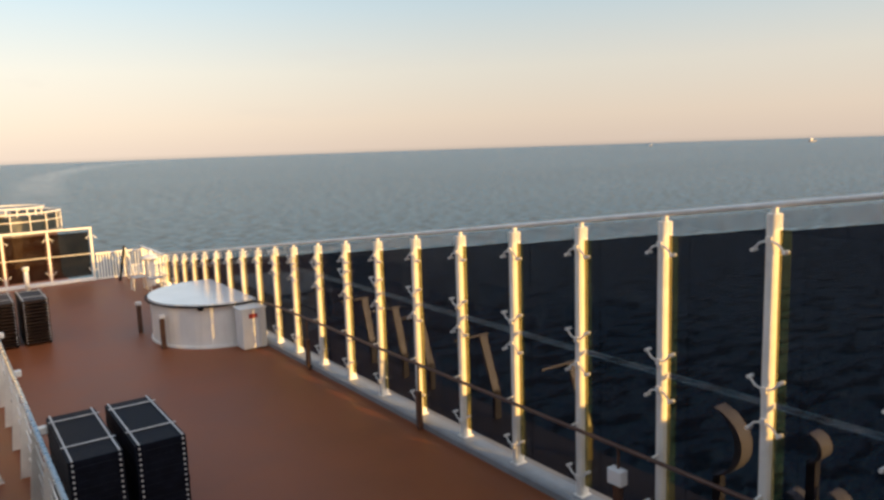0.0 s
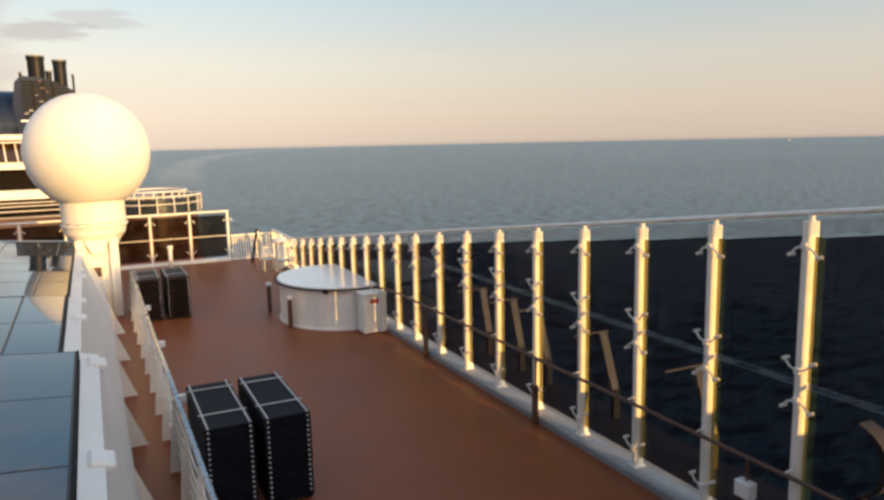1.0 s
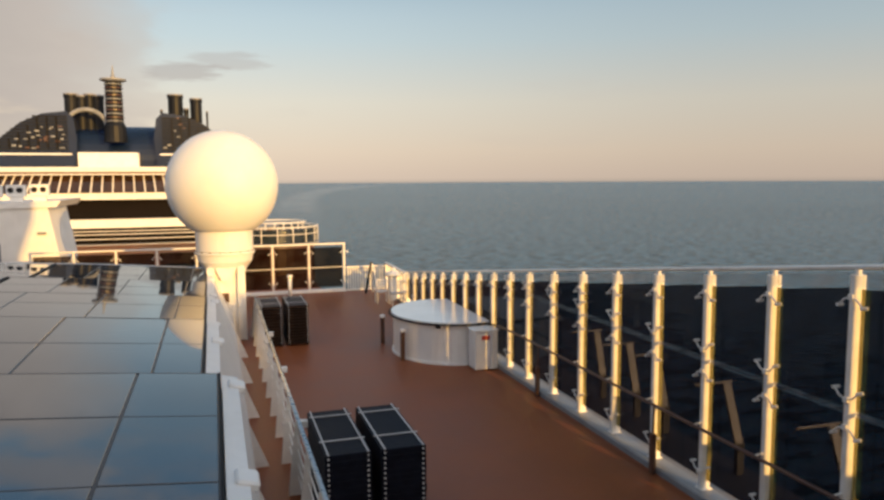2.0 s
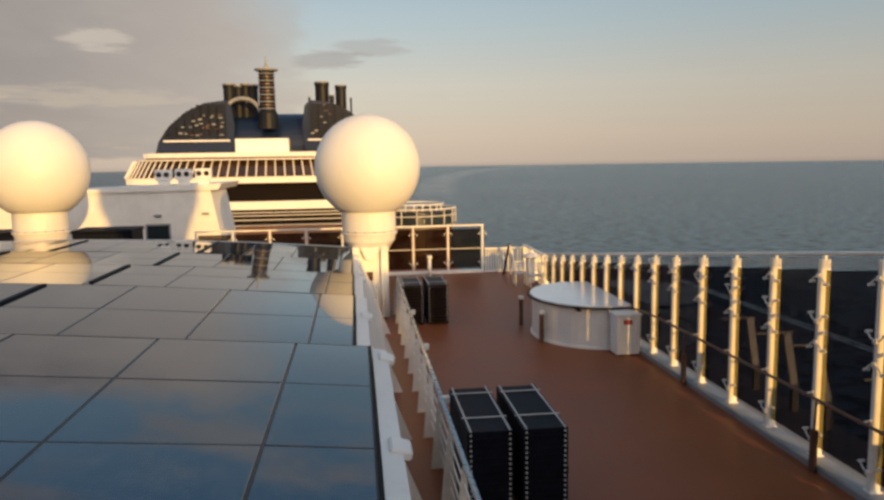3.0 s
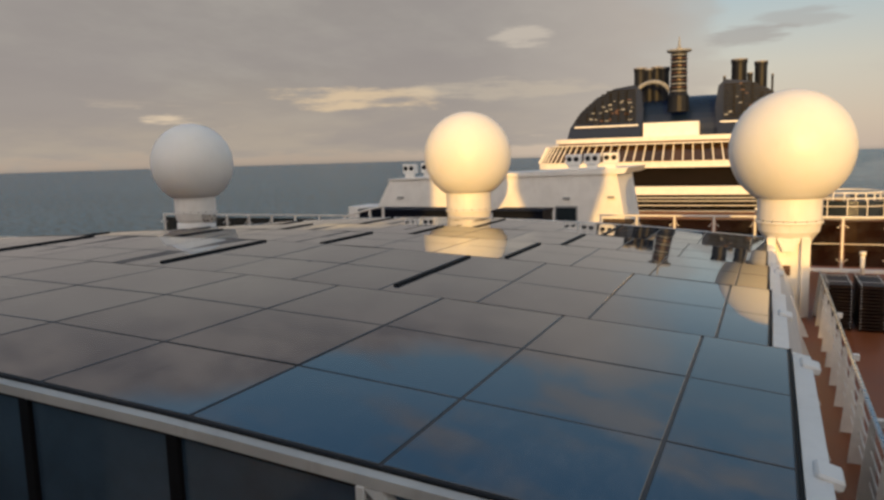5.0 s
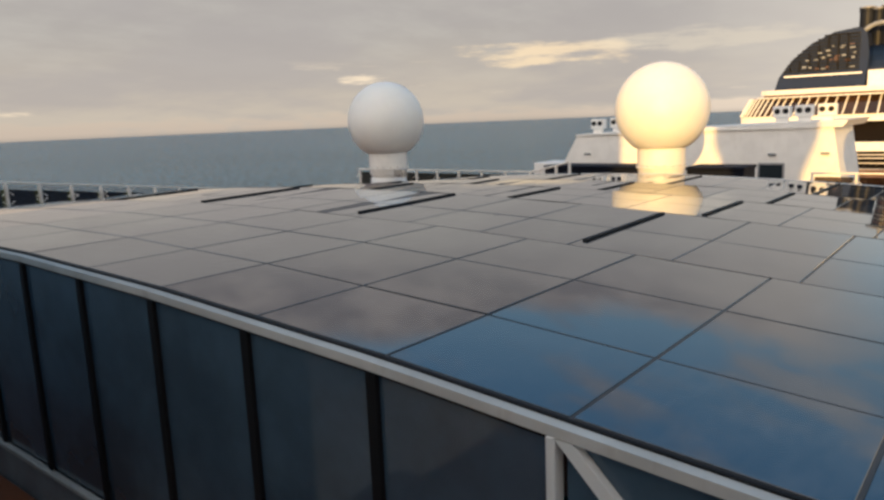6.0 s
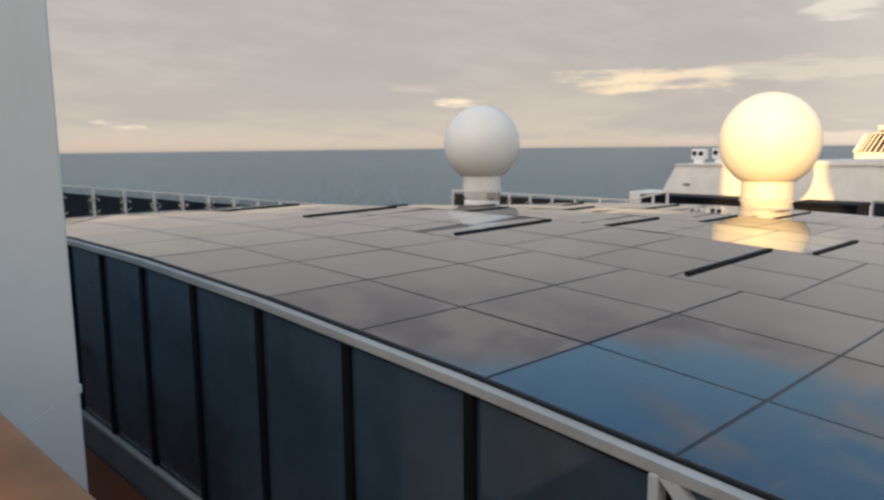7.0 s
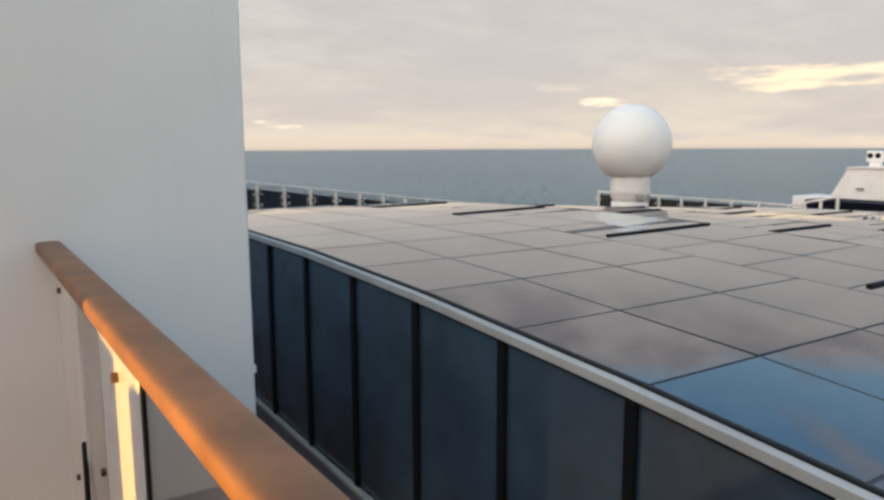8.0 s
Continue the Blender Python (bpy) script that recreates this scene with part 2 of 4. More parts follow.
def deck_paint():
    m = material("deck_coating", (0.222, 0.070, 0.027), rough=0.46, spec=0.25, vary=0.10, scale=0.7, grain=140.0, bump=0.10, dirt=0.10)
    return m


WHITE = material("white_paint", (0.79, 0.785, 0.76), rough=0.42, vary=0.05, scale=1.4, dirt=0.10)
CLEAN = material("smooth_casing_paint", (0.82, 0.825, 0.80), rough=0.36, vary=0.025, scale=0.7, dirt=0.025)
GLOSS = material("glossy_white_top", (0.80, 0.81, 0.82), rough=0.13, vary=0.04, scale=1.2, dirt=0.05, bump=0.02)
DOME = material("radome_gelcoat", (0.80, 0.805, 0.78), rough=0.42, vary=0.03, scale=0.8, bump=0.015, dirt=0.03)
POST = material("post_paint", (0.80, 0.775, 0.72), rough=0.38, vary=0.07, scale=5.0, dirt=0.16)
STEEL = material("stainless_steel", (0.55, 0.54, 0.52), rough=0.28, metal=1.0, vary=0.08, scale=8.0)
KERB = material("kerb_paint", (0.25, 0.265, 0.28), rough=0.5, vary=0.14, scale=2.2, dirt=0.25)
GREY = material("grey_ledge_paint", (0.21, 0.21, 0.215), rough=0.55, vary=0.15, scale=1.2, dirt=0.2)
soft = DOME.node_tree.nodes["Principled BSDF"]
soft.inputs["Subsurface Weight"].default_value, soft.inputs["Subsurface Scale"].default_value = 0.4, 0.25
soft.inputs["Subsurface Radius"].default_value = (1.0, 0.9, 0.75)
DECK = deck_paint()
BROWN = material("brown_rail_paint", (0.10, 0.048, 0.030), rough=0.35, vary=0.2, scale=6.0)
WOOD = material("varnished_teak", (0.29, 0.135, 0.062), rough=0.55, vary=0.24, scale=3.5, grain=45.0, coat=0.06, spec=0.35)
BLACK = material("black_weave", (0.006, 0.008, 0.015), rough=0.6, vary=0.3, scale=8.0, grain=180.0, bump=0.25, island=0.08, spec=0.10)
UMBER = material("dark_brown_weave", (0.030, 0.016, 0.011), rough=0.55, vary=0.4, scale=6.0, grain=160.0, bump=0.25, island=0.3, spec=0.2)
RUBBER = material("black_rubber", (0.008, 0.008, 0.009), rough=0.65, vary=0.2, spec=0.18)
JOINT = material("glazing_joint", (0.045, 0.034, 0.029), rough=0.38, vary=0.25, spec=0.42)
SEAL = material("pale_seal", (0.30, 0.30, 0.29), rough=0.6, vary=0.15, scale=3.0, dirt=0.2)
STRAP = material("pale_strap", (0.50, 0.50, 0.50), rough=0.7, vary=0.12, grain=200.0)
NAVY = material("navy_funnel_paint", (0.005, 0.013, 0.040), spec=0.4, rough=0.24, vary=0.2, scale=0.3)
SOOT = material("dark_louvre_paint", (0.006, 0.005, 0.005), spec=0.15, rough=0.5, vary=0.3, scale=0.6)
PIPE = material("exhaust_pipe_paint", (0.010, 0.012, 0.017), spec=0.2, rough=0.5, vary=0.3, scale=0.5)
# near-black that puts the shade of open decks and interiors into colour
DARKIN = material("painted_shade", (0.006, 0.004, 0.0035), spec=0.1, rough=0.7, vary=0.3, scale=0.4)
DGLASS = material("dark_window_glass", (0.020, 0.027, 0.033), rough=0.08, vary=0.25, scale=0.6, bump=0.0, spec=0.7)
BRONZE = material("bronze_window_glass", (0.040, 0.020, 0.008), rough=0.12, vary=0.7, scale=0.5, bump=0.0, spec=0.5, island=0.6)
WALLGLASS = material("tinted_wall_glass", (0.055, 0.092, 0.130), rough=0.08, vary=0.35, scale=0.7, bump=0.0, spec=0.55)
FASCIA = material("weathered_fascia_paint", (0.56, 0.55, 0.52), rough=0.5, vary=0.10, scale=2.0, dirt=0.2)
RED = material("red_plate", (0.35, 0.03, 0.025), rough=0.45)
HULLM = material("hull_paint", (0.50, 0.50, 0.50), rough=0.45, scale=0.2)
PGLASS = glass("tinted_windscreen_glass", (0.235, 0.24, 0.275), low=0.010, film=0.006)
AGLASS = glass("brown_screen_glass", (0.34, 0.30, 0.27), low=0.012, film=0.02)
EGLASS = glass("olive_edge_glass", (0.42, 0.40, 0.27), low=0.010, film=0.02)
HGLASS = glass("hazy_joint_glass", (0.34, 0.35, 0.38), low=0.012, film=0.16)
CGLASS = glass("clear_edge_glass", (0.86, 0.87, 0.88), film=0.22)
BGLASS = glass("balustrade_glass", (0.78, 0.80, 0.80), film=0.04)
ROOFG = roof_glass()
SEAM = sea_water()


# ---- mesh tools ----
def mesh_of(bm, name, mats, smooth=False):
    me = bpy.data.meshes.new(name)
    bmesh.ops.recalc_face_normals(bm, faces=bm.faces)
    bm.to_mesh(me)
    bm.free()
    for m in mats if isinstance(mats, (list, tuple)) else [mats]:
        me.materials.append(m)
    if smooth:
        for p in me.polygons:
            p.use_smooth = True
    return me


def world_of(ob):
    m = ob.matrix_parent_inverse @ ob.matrix_basis
    return world_of(ob.parent) @ m if ob.parent else ob.matrix_basis.copy()


def under(ob, parent):
    ob.parent = parent
    ob.matrix_parent_inverse = world_of(parent).inverted()
    return ob


def thing(name, at, label, category, group="", kind=""):
    ob = new(name)
    ob.location = at
    ob.empty_display_size = 0.2
    return tagged(ob, label, category, group, kind)


def part(name, bm, mat, parent, label="", smooth=False):
    ob = new(name, mesh_of(bm, name, mat, smooth))
    under(ob, parent)
    return tagged(ob, label) if label else ob


def piece(name, me, parent, m):
    """One more object on a shared mesh, at the pose m."""
    ob = new(name, me)
    ob.matrix_basis = m
    return under(ob, parent)


def single(name, bm, mat, label, category, kind="", smooth=False):
    return tagged(new(name, mesh_of(bm, name, mat, smooth)), label, category, "", kind)


def box(x0, x1, y0, y1, z0, z1, bevel=0.0, bm=None, m=None):
    bm = bm or bmesh.new()
    vs = bmesh.ops.create_cube(bm, size=1)["verts"]
    t = Matrix.Translation(((x0 + x1) / 2, (y0 + y1) / 2, (z0 + z1) / 2)) @ Matrix.Diagonal((x1 - x0, y1 - y0, z1 - z0, 1))
    bmesh.ops.transform(bm, matrix=(m @ t) if m else t, verts=vs)
    if bevel:
        es = list({e for v in vs for e in v.link_edges})
        bmesh.ops.bevel(bm, geom=es, offset=bevel, segments=1, affect="EDGES")
    return bm


def rod(p, q, r, seg=8, r2=None, bm=None):
    bm = bm or bmesh.new()
    p, q = Vector(p), Vector(q)
    d = q - p
    vs = bmesh.ops.create_cone(bm, cap_ends=True, segments=seg, radius1=r, radius2=r if r2 is None else r2, depth=d.length)["verts"]
    m = Matrix.Translation((p + q) / 2) @ d.to_track_quat("Z", "Y").to_matrix().to_4x4()
    bmesh.ops.transform(bm, matrix=m, verts=vs)
    return bm


def lathe(profile, at=(0, 0, 0), seg=48, bm=None):
    """A turned solid from (radius, height) pairs."""
    bm = bm or bmesh.new()
    rings = []
    for r, z in profile:
        rings.append([bm.verts.new((at[0] + r * math.cos(2 * math.pi * i / seg), at[1] + r * math.sin(2 * math.pi * i / seg), at[2] + z)) for i in range(seg)])
    for a, b in zip(rings, rings[1:]):
        for i in range(seg):
            bm.faces.new((a[i], a[(i + 1) % seg], b[(i + 1) % seg], b[i]))
    bm.faces.new(rings[-1])
    bm.faces.new(list(reversed(rings[0])))
    return bm


def prism(points, axis, lo, hi, bm=None):
    """A flat outline (pairs) pushed along x, y or z from lo to hi."""
    bm = bm or bmesh.new()

    def at(a, b, c):
        return {"x": (c, a, b), "y": (a, c, b), "z": (a, b, c)}[axis]
    low = [bm.verts.new(at(a, b, lo)) for a, b in points]
    top = [bm.verts.new(at(a, b, hi)) for a, b in points]
    n = len(points)
    for i in range(n):
        bm.faces.new((low[i], low[(i + 1) % n], top[(i + 1) % n], top[i]))
    bm.faces.new(low), bm.faces.new(top)
    return bm


def bar_along(points, half_w, half_h, bm=None, round_seg=8):
    """A rounded bar that follows the points, all at about one height."""
    bm = bm or bmesh.new()
    rings = []
    for i, p in enumerate(points):
        p = Vector(p)
        d = (Vector(points[min(i + 1, len(points) - 1)]) - Vector(points[max(i - 1, 0)])).normalized()
        s = d.cross(Vector((0, 0, 1))).normalized()
        u = s.cross(d)
        rings.append([bm.verts.new(p + s * half_w * math.cos(a) + u * half_h * math.sin(a)) for a in (2 * math.pi * k / round_seg for k in range(round_seg))])
    for a, b in zip(rings, rings[1:]):
        for i in range(round_seg):
            bm.faces.new((a[i], a[(i + 1) % round_seg], b[(i + 1) % round_seg], b[i]))
    bm.faces.new(rings[0]), bm.faces.new(rings[-1])
    return bm

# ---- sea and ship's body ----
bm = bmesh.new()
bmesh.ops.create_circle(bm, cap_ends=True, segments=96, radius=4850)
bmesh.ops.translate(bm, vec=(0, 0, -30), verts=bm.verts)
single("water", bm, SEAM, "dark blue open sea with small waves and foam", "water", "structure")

CX = -9.8                                  # the ship's middle line
bm = box(-26.8, 7.9, -10, 28.14, -31, -0.32)
prism([(-26.8, 28.14), (6.9, 28.14), (6.9, 75), (4, 115), (-24, 115), (-26.8, 75)], "z", -31, -6.1, bm)
single("hull", bm, HULLM, "pale grey painted hull of the ship", "hull", "structure")
bm = box(-26.8, 6.46, -8, 28.1, -0.3, 0)
single("floor", bm, DECK, "red-brown coated open deck floor, faintly worn", "deck", "structure")
bm = box(6.5, 7.88, -8, 28.1, -0.315, -0.18)
single("trim_ledge", bm, GREY, "dark grey outboard ledge below the windscreen", "ledge", "structure")


# ---- the sliding glass roof of the pool hall ----
FACETS = [-0.06, -0.75] + [-3.26 - 2.52 * i for i in range(6)] + [2 * CX + 0.75, 2 * CX + 0.06]


def arch(x):
    """Height of the roof: a shallow arch made of flat facets two panes wide."""
    x = min(max(x, FACETS[-1]), FACETS[0])
    for a, b in zip(FACETS, FACETS[1:]):
        if b <= x <= a:
            za, zb = (3.115 - 0.0051 * (v - CX) ** 2 for v in (a, b))
            return za + (zb - za) * (x - a) / (b - a)


Section = collections.namedtuple("Section", "y0 y1 drop edge first pitch slope rows")
# the sections step down one below another
SECTIONS = [Section(3.25, 6.87, 0.0, -0.06, -0.75, 1.26, 0.0, (3.26, 4.33, 5.60, 6.86)),
            Section(6.89, 9.84, 0.09, -0.21, -0.66, 1.195, -0.012, (6.92, 8.42, 9.83)),
            Section(9.87, 13.33, 0.29, -0.24, -0.66, 1.195, 0.002, (9.90, 11.05, 12.30, 13.32)),
            Section(13.36, 16.92, 0.52, -0.28, -0.66, 1.195, 0.002, (13.39, 14.6, 15.85, 16.91)),
            Section(16.95, 21.6, 0.76, -0.32, -0.66, 1.195, 0.004, (16.98, 18.2, 19.45, 20.7, 21.59))]
PITCH = 1.26
roof = thing("roof", (CX, 3.25, 0), "sliding hall roof of dark tinted glass panes", "roof", kind="structure")
wall_side = thing("wall_side", (0.3, 3.25, 0), "white sloping side wall under the glass roof", "wall", kind="structure")
wall_front = thing("wall_front", (-6, 3.2, 0), "dark glass front wall with black mullions", "wall", kind="structure")


def roof_z(sec, x, y):
    return arch(x) - sec.drop - sec.slope * (y - sec.y0)


def sheared(bm, sec):
    """Lets a piece built level at the section's start fall away aft with it."""
    for v in bm.verts:
        v.co.z -= sec.slope * (v.co.y - sec.y0)
    return bm


def column_edges(sec):
    left = 2 * CX - sec.edge
    xs, x = [sec.edge], sec.first
    while x > left + 0.3:
        xs.append(x)
        x -= sec.pitch
    xs.append(left)
    return xs


def roof_band(sec, y0, y1, low, high, n=40):
    """A strip that follows the arch right across one section, between two offsets from its surface."""
    left = 2 * CX - sec.edge
    xs = [sec.edge + (left - sec.edge) * i / n for i in range(n + 1)]
    top = [(x, arch(x) - sec.drop + high) for x in xs]
    foot = [(x, arch(x) - sec.drop + low) for x in reversed(xs)]
    return sheared(prism(top + foot, "y", y0, y1), sec)


def pane_mesh(w, d):
    """A thin pane with eased edges, seen from above."""
    bm = box(-w / 2, w / 2, -d / 2, d / 2, -0.014, 0.005, 0.003)
    return mesh_of(bm, "pane", ROOFG)


pane_kinds = {}


def lay_panes(parent, sec):
    xs = column_edges(sec)
    for xa, xb in zip(xs, xs[1:]):
        w = abs(xb - xa) - 0.021
        slope = (arch(xb) - arch(xa)) / (xb - xa)
        for ya, yb in zip(sec.rows, sec.rows[1:]):
            d = yb - ya - 0.023
            key = (round(w, 3), round(d, 3))
            if key not in pane_kinds:
                pane_kinds[key] = pane_mesh(w, d)
            xm, ym = (xa + xb) / 2, (ya + yb) / 2
            zm = (roof_z(sec, xa, ym) + roof_z(sec, xb, ym)) / 2 + random.uniform(-0.001, 0.001)
            m = pose(xm, ym, zm, -math.degrees(math.atan(sec.slope)) + random.uniform(-0.1, 0.1), -math.degrees(math.atan(slope)) + random.uniform(-0.1, 0.1), 0)
            piece("pane", pane_kinds[key], parent, m)


for k, sec in enumerate(SECTIONS):
    part("roof_section", roof_band(sec, sec.y0, sec.y1, -0.10, -0.001), JOINT, roof, "dark glazing frame")
    e, ze = sec.edge, arch(sec.edge) - sec.drop
    bm = sheared(prism([(e + 0.02, ze - 0.10), (e + 0.02, ze + 0.012), (e, ze + 0.012), (e, ze - 0.10)], "y", sec.y0, sec.y1), sec)
    part("edge_strip", bm, RUBBER, roof)
    part("end_trim", roof_band(sec, sec.y1 - 0.016, sec.y1 + 0.003, -0.03, 0.006), JOINT, roof, "dark trim along the section's end")
    if k:
        part("seal", roof_band(sec, sec.y0 + 0.14, sec.y0 + 0.19, -0.05, 0.014), SEAL, roof, "pale seal between two roof sections")
        # black guide tracks standing proud of the panes
        for x in (-4.17, -7.78, -11.75, -15.4):
            a, b = sec.rows[0] + (0.58 if k == 1 else 1.45), sec.y1 - 0.1
            bm = sheared(box(x - 0.032, x + 0.032, a, b, arch(x) - sec.drop - 0.01, arch(x) - sec.drop + 0.03, 0.006), sec)
            part("guide_track", bm, RUBBER, roof, "black rubber guide track")
# far end rim and white rim of the front
last = SECTIONS[-1]
part("end_rim", roof_band(last, 21.62, 21.85, -0.14, 0.0), WHITE, roof, "white painted end rim")
bm = prism([(-0.32, 0), (2 * CX + 0.32, 0), (2 * CX + 0.32, 1.5), (CX - 5, 2.05), (CX + 5, 2.05), (-0.32, 1.5)], "y", 21.64, 21.78)
part("end_wall", bm, DGLASS, roof)
n = 40
x0, x1 = 0.02, 2 * CX - 0.02
xs = [x0 + (x1 - x0) * i / n for i in range(n + 1)]
bm = prism([(x, arch(x) - 0.008) for x in xs] + [(x, arch(x) - 0.070) for x in reversed(xs)], "y", 3.148, 3.222)
part("fascia", bm, FASCIA, wall_front, "grey-white painted fascia")
bm = prism([(x, arch(x) + 0.004) for x in xs] + [(x, arch(x) - 0.05) for x in reversed(xs)], "y", 3.223, 3.249)
part("edge_seal", bm, RUBBER, wall_front, "black edge seal")

# ---- front wall of the hall: tall dark panes between black mullions ----
MX = [-2.07 - PITCH * i for i in range(12)]
# near-black sheet painted as the unlit hall behind the panes
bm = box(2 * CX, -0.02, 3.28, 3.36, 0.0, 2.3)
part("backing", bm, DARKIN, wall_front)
bm = prism([(3.10, 0.0), (3.28, 0.0), (3.28, 0.66), (3.16, 0.66)], "x", 2 * CX, -0.02)
part("plinth", bm, KERB, wall_front, "grey sloping plinth")
bm = box(2 * CX, -0.02, 3.13, 3.20, 0.64, 0.70, 0.008)
part("sill", bm, FASCIA, wall_front, "pale grey sill")
for a, b in zip(MX, MX[1:]):
    za, zb = arch(a) - 0.105, arch(b) - 0.105
    bm = prism([(a - 0.045, 0.72), (a - 0.045, za), (b + 0.045, zb), (b + 0.045, 0.72)], "y", 3.205, 3.235)
    part("pane", bm, WALLGLASS, wall_front)
    bm = prism([(a - 0.02, za + 0.035), (a - 0.02, za), (b + 0.02, zb), (b + 0.02, zb + 0.035)], "y", 3.185, 3.225)
    part("head_seal", bm, RUBBER, wall_front)
for i, x in enumerate(MX):
    if i == 0:
        bm = box(x - 0.018, x + 0.034, 3.14, 3.24, 0.7, arch(x) - 0.072, 0.006)
        part("corner_post", bm, WHITE, wall_front, "white painted post")
    else:
        bm = box(x - 0.045, x + 0.045, 3.17, 3.245, 0.7, arch(x) - 0.072, 0.006)
        part("mullion", bm, RUBBER, wall_front)
single("floor_walkway", box(-14.0, -0.3, 0.44, 3.09, 0.004, 0.29), DECK, "red-brown raised walkway before the hall", "deck", "structure")
# braced end bay
bm = prism([(-0.08, 0.72), (-2.0, 0.72), (-2.0, arch(-2.0) - 0.105), (-0.08, arch(-0.08) - 0.105)], "y", 3.21, 3.235)
part("pane", bm, WALLGLASS, wall_front)
bm = prism([(-2.04, 2.72), (-1.94, 2.72), (-0.06, 0.86), (-0.06, 0.72)], "y", 3.15, 3.205)
part("brace", bm, WHITE, wall_front, "white painted diagonal brace")
bm = box(-0.10, 0.02, 3.15, 3.235, 0.0, arch(0) - 0.15, 0.008)
part("corner_post", bm, WHITE, wall_front)

# ---- sloping white side wall, its fixings and buttress fins ----
for sec in SECTIONS:
    e, zt = sec.edge, arch(sec.edge) - sec.drop - 0.02
    bm = prism([(e + 0.03, zt), (e + 0.17, zt - 0.03), (0.36, 0.62), (0.22, 0.52), (0.22, 0.0), (-0.06, 0.0), (e + 0.03, zt - 0.3)], "y", sec.y0 - 0.02, sec.y1 + 0.02)
    for v in bm.verts:
        if v.co.z > 1.0:
            v.co.z -= sec.slope * (v.co.y - sec.y0)
    part("wall_panel", bm, WHITE, wall_side)
    for y in (4.45 + 2.15 * i for i in range(8)):
        if sec.y0 + 0.1 < y < sec.y1 - 0.1:
            bm = box(-0.075, 0.075, -0.11, 0.11, -0.02, 0.045, 0.014)
            bmesh.ops.transform(bm, matrix=pose(e + 0.15, y, zt - 0.045 - sec.slope * (y - sec.y0), 0, 16, 0), verts=bm.verts)
            part("fixing_block", bm, WHITE, wall_side, "small white clamp block")
for i in range(8):
    y = 3.9 + 2.4 * i
    bm = prism([(0.22, 0.0), (0.63, 0.0), (0.24, 0.98)], "y", y - 0.012, y + 0.012)
    part("fin", bm, WHITE, wall_side, "white triangular stiffening fin")


# ---- starboard and port windscreens ----
def screen_top(y):
    return max(1.10, 3.755 - 0.126 * (y - 3.4))


def clip_mesh(up):
    """Two bent steel arms with round glass fixings, in the plane of the screen."""
    bm = bmesh.new()
    for s in (-1, 1):
        rod((0, 0, 0), (0, s * 0.085, up * 0.03), 0.010, 6, None, bm)
        rod((0, s * 0.085, up * 0.03), (0, s * 0.15, up * 0.10), 0.011, 6, None, bm)
        rod((-0.02, s * 0.15, up * 0.10), (0.06, s * 0.15, up * 0.10), 0.019, 8, None, bm)
    box(-0.015, 0.015, -0.025, 0.025, -0.03, 0.03, 0.0, bm)
    return mesh_of(bm, "glass_clip", POST)


CLIP_UP, CLIP_DOWN = clip_mesh(1), clip_mesh(-1)


def rounded_bar(x, y, half_x, half_y, z0, z1, seg=20, power=0.72):
    """An upright bar with broadly rounded edges."""
    plan = []
    for k in range(seg):
        c, t = math.cos(2 * math.pi * (k + 0.5) / seg), math.sin(2 * math.pi * (k + 0.5) / seg)
        plan.append((x + half_x * math.copysign(abs(c) ** power, c), y + half_y * math.copysign(abs(t) ** power, t)))
    return prism(plan, "z", z0, z1)


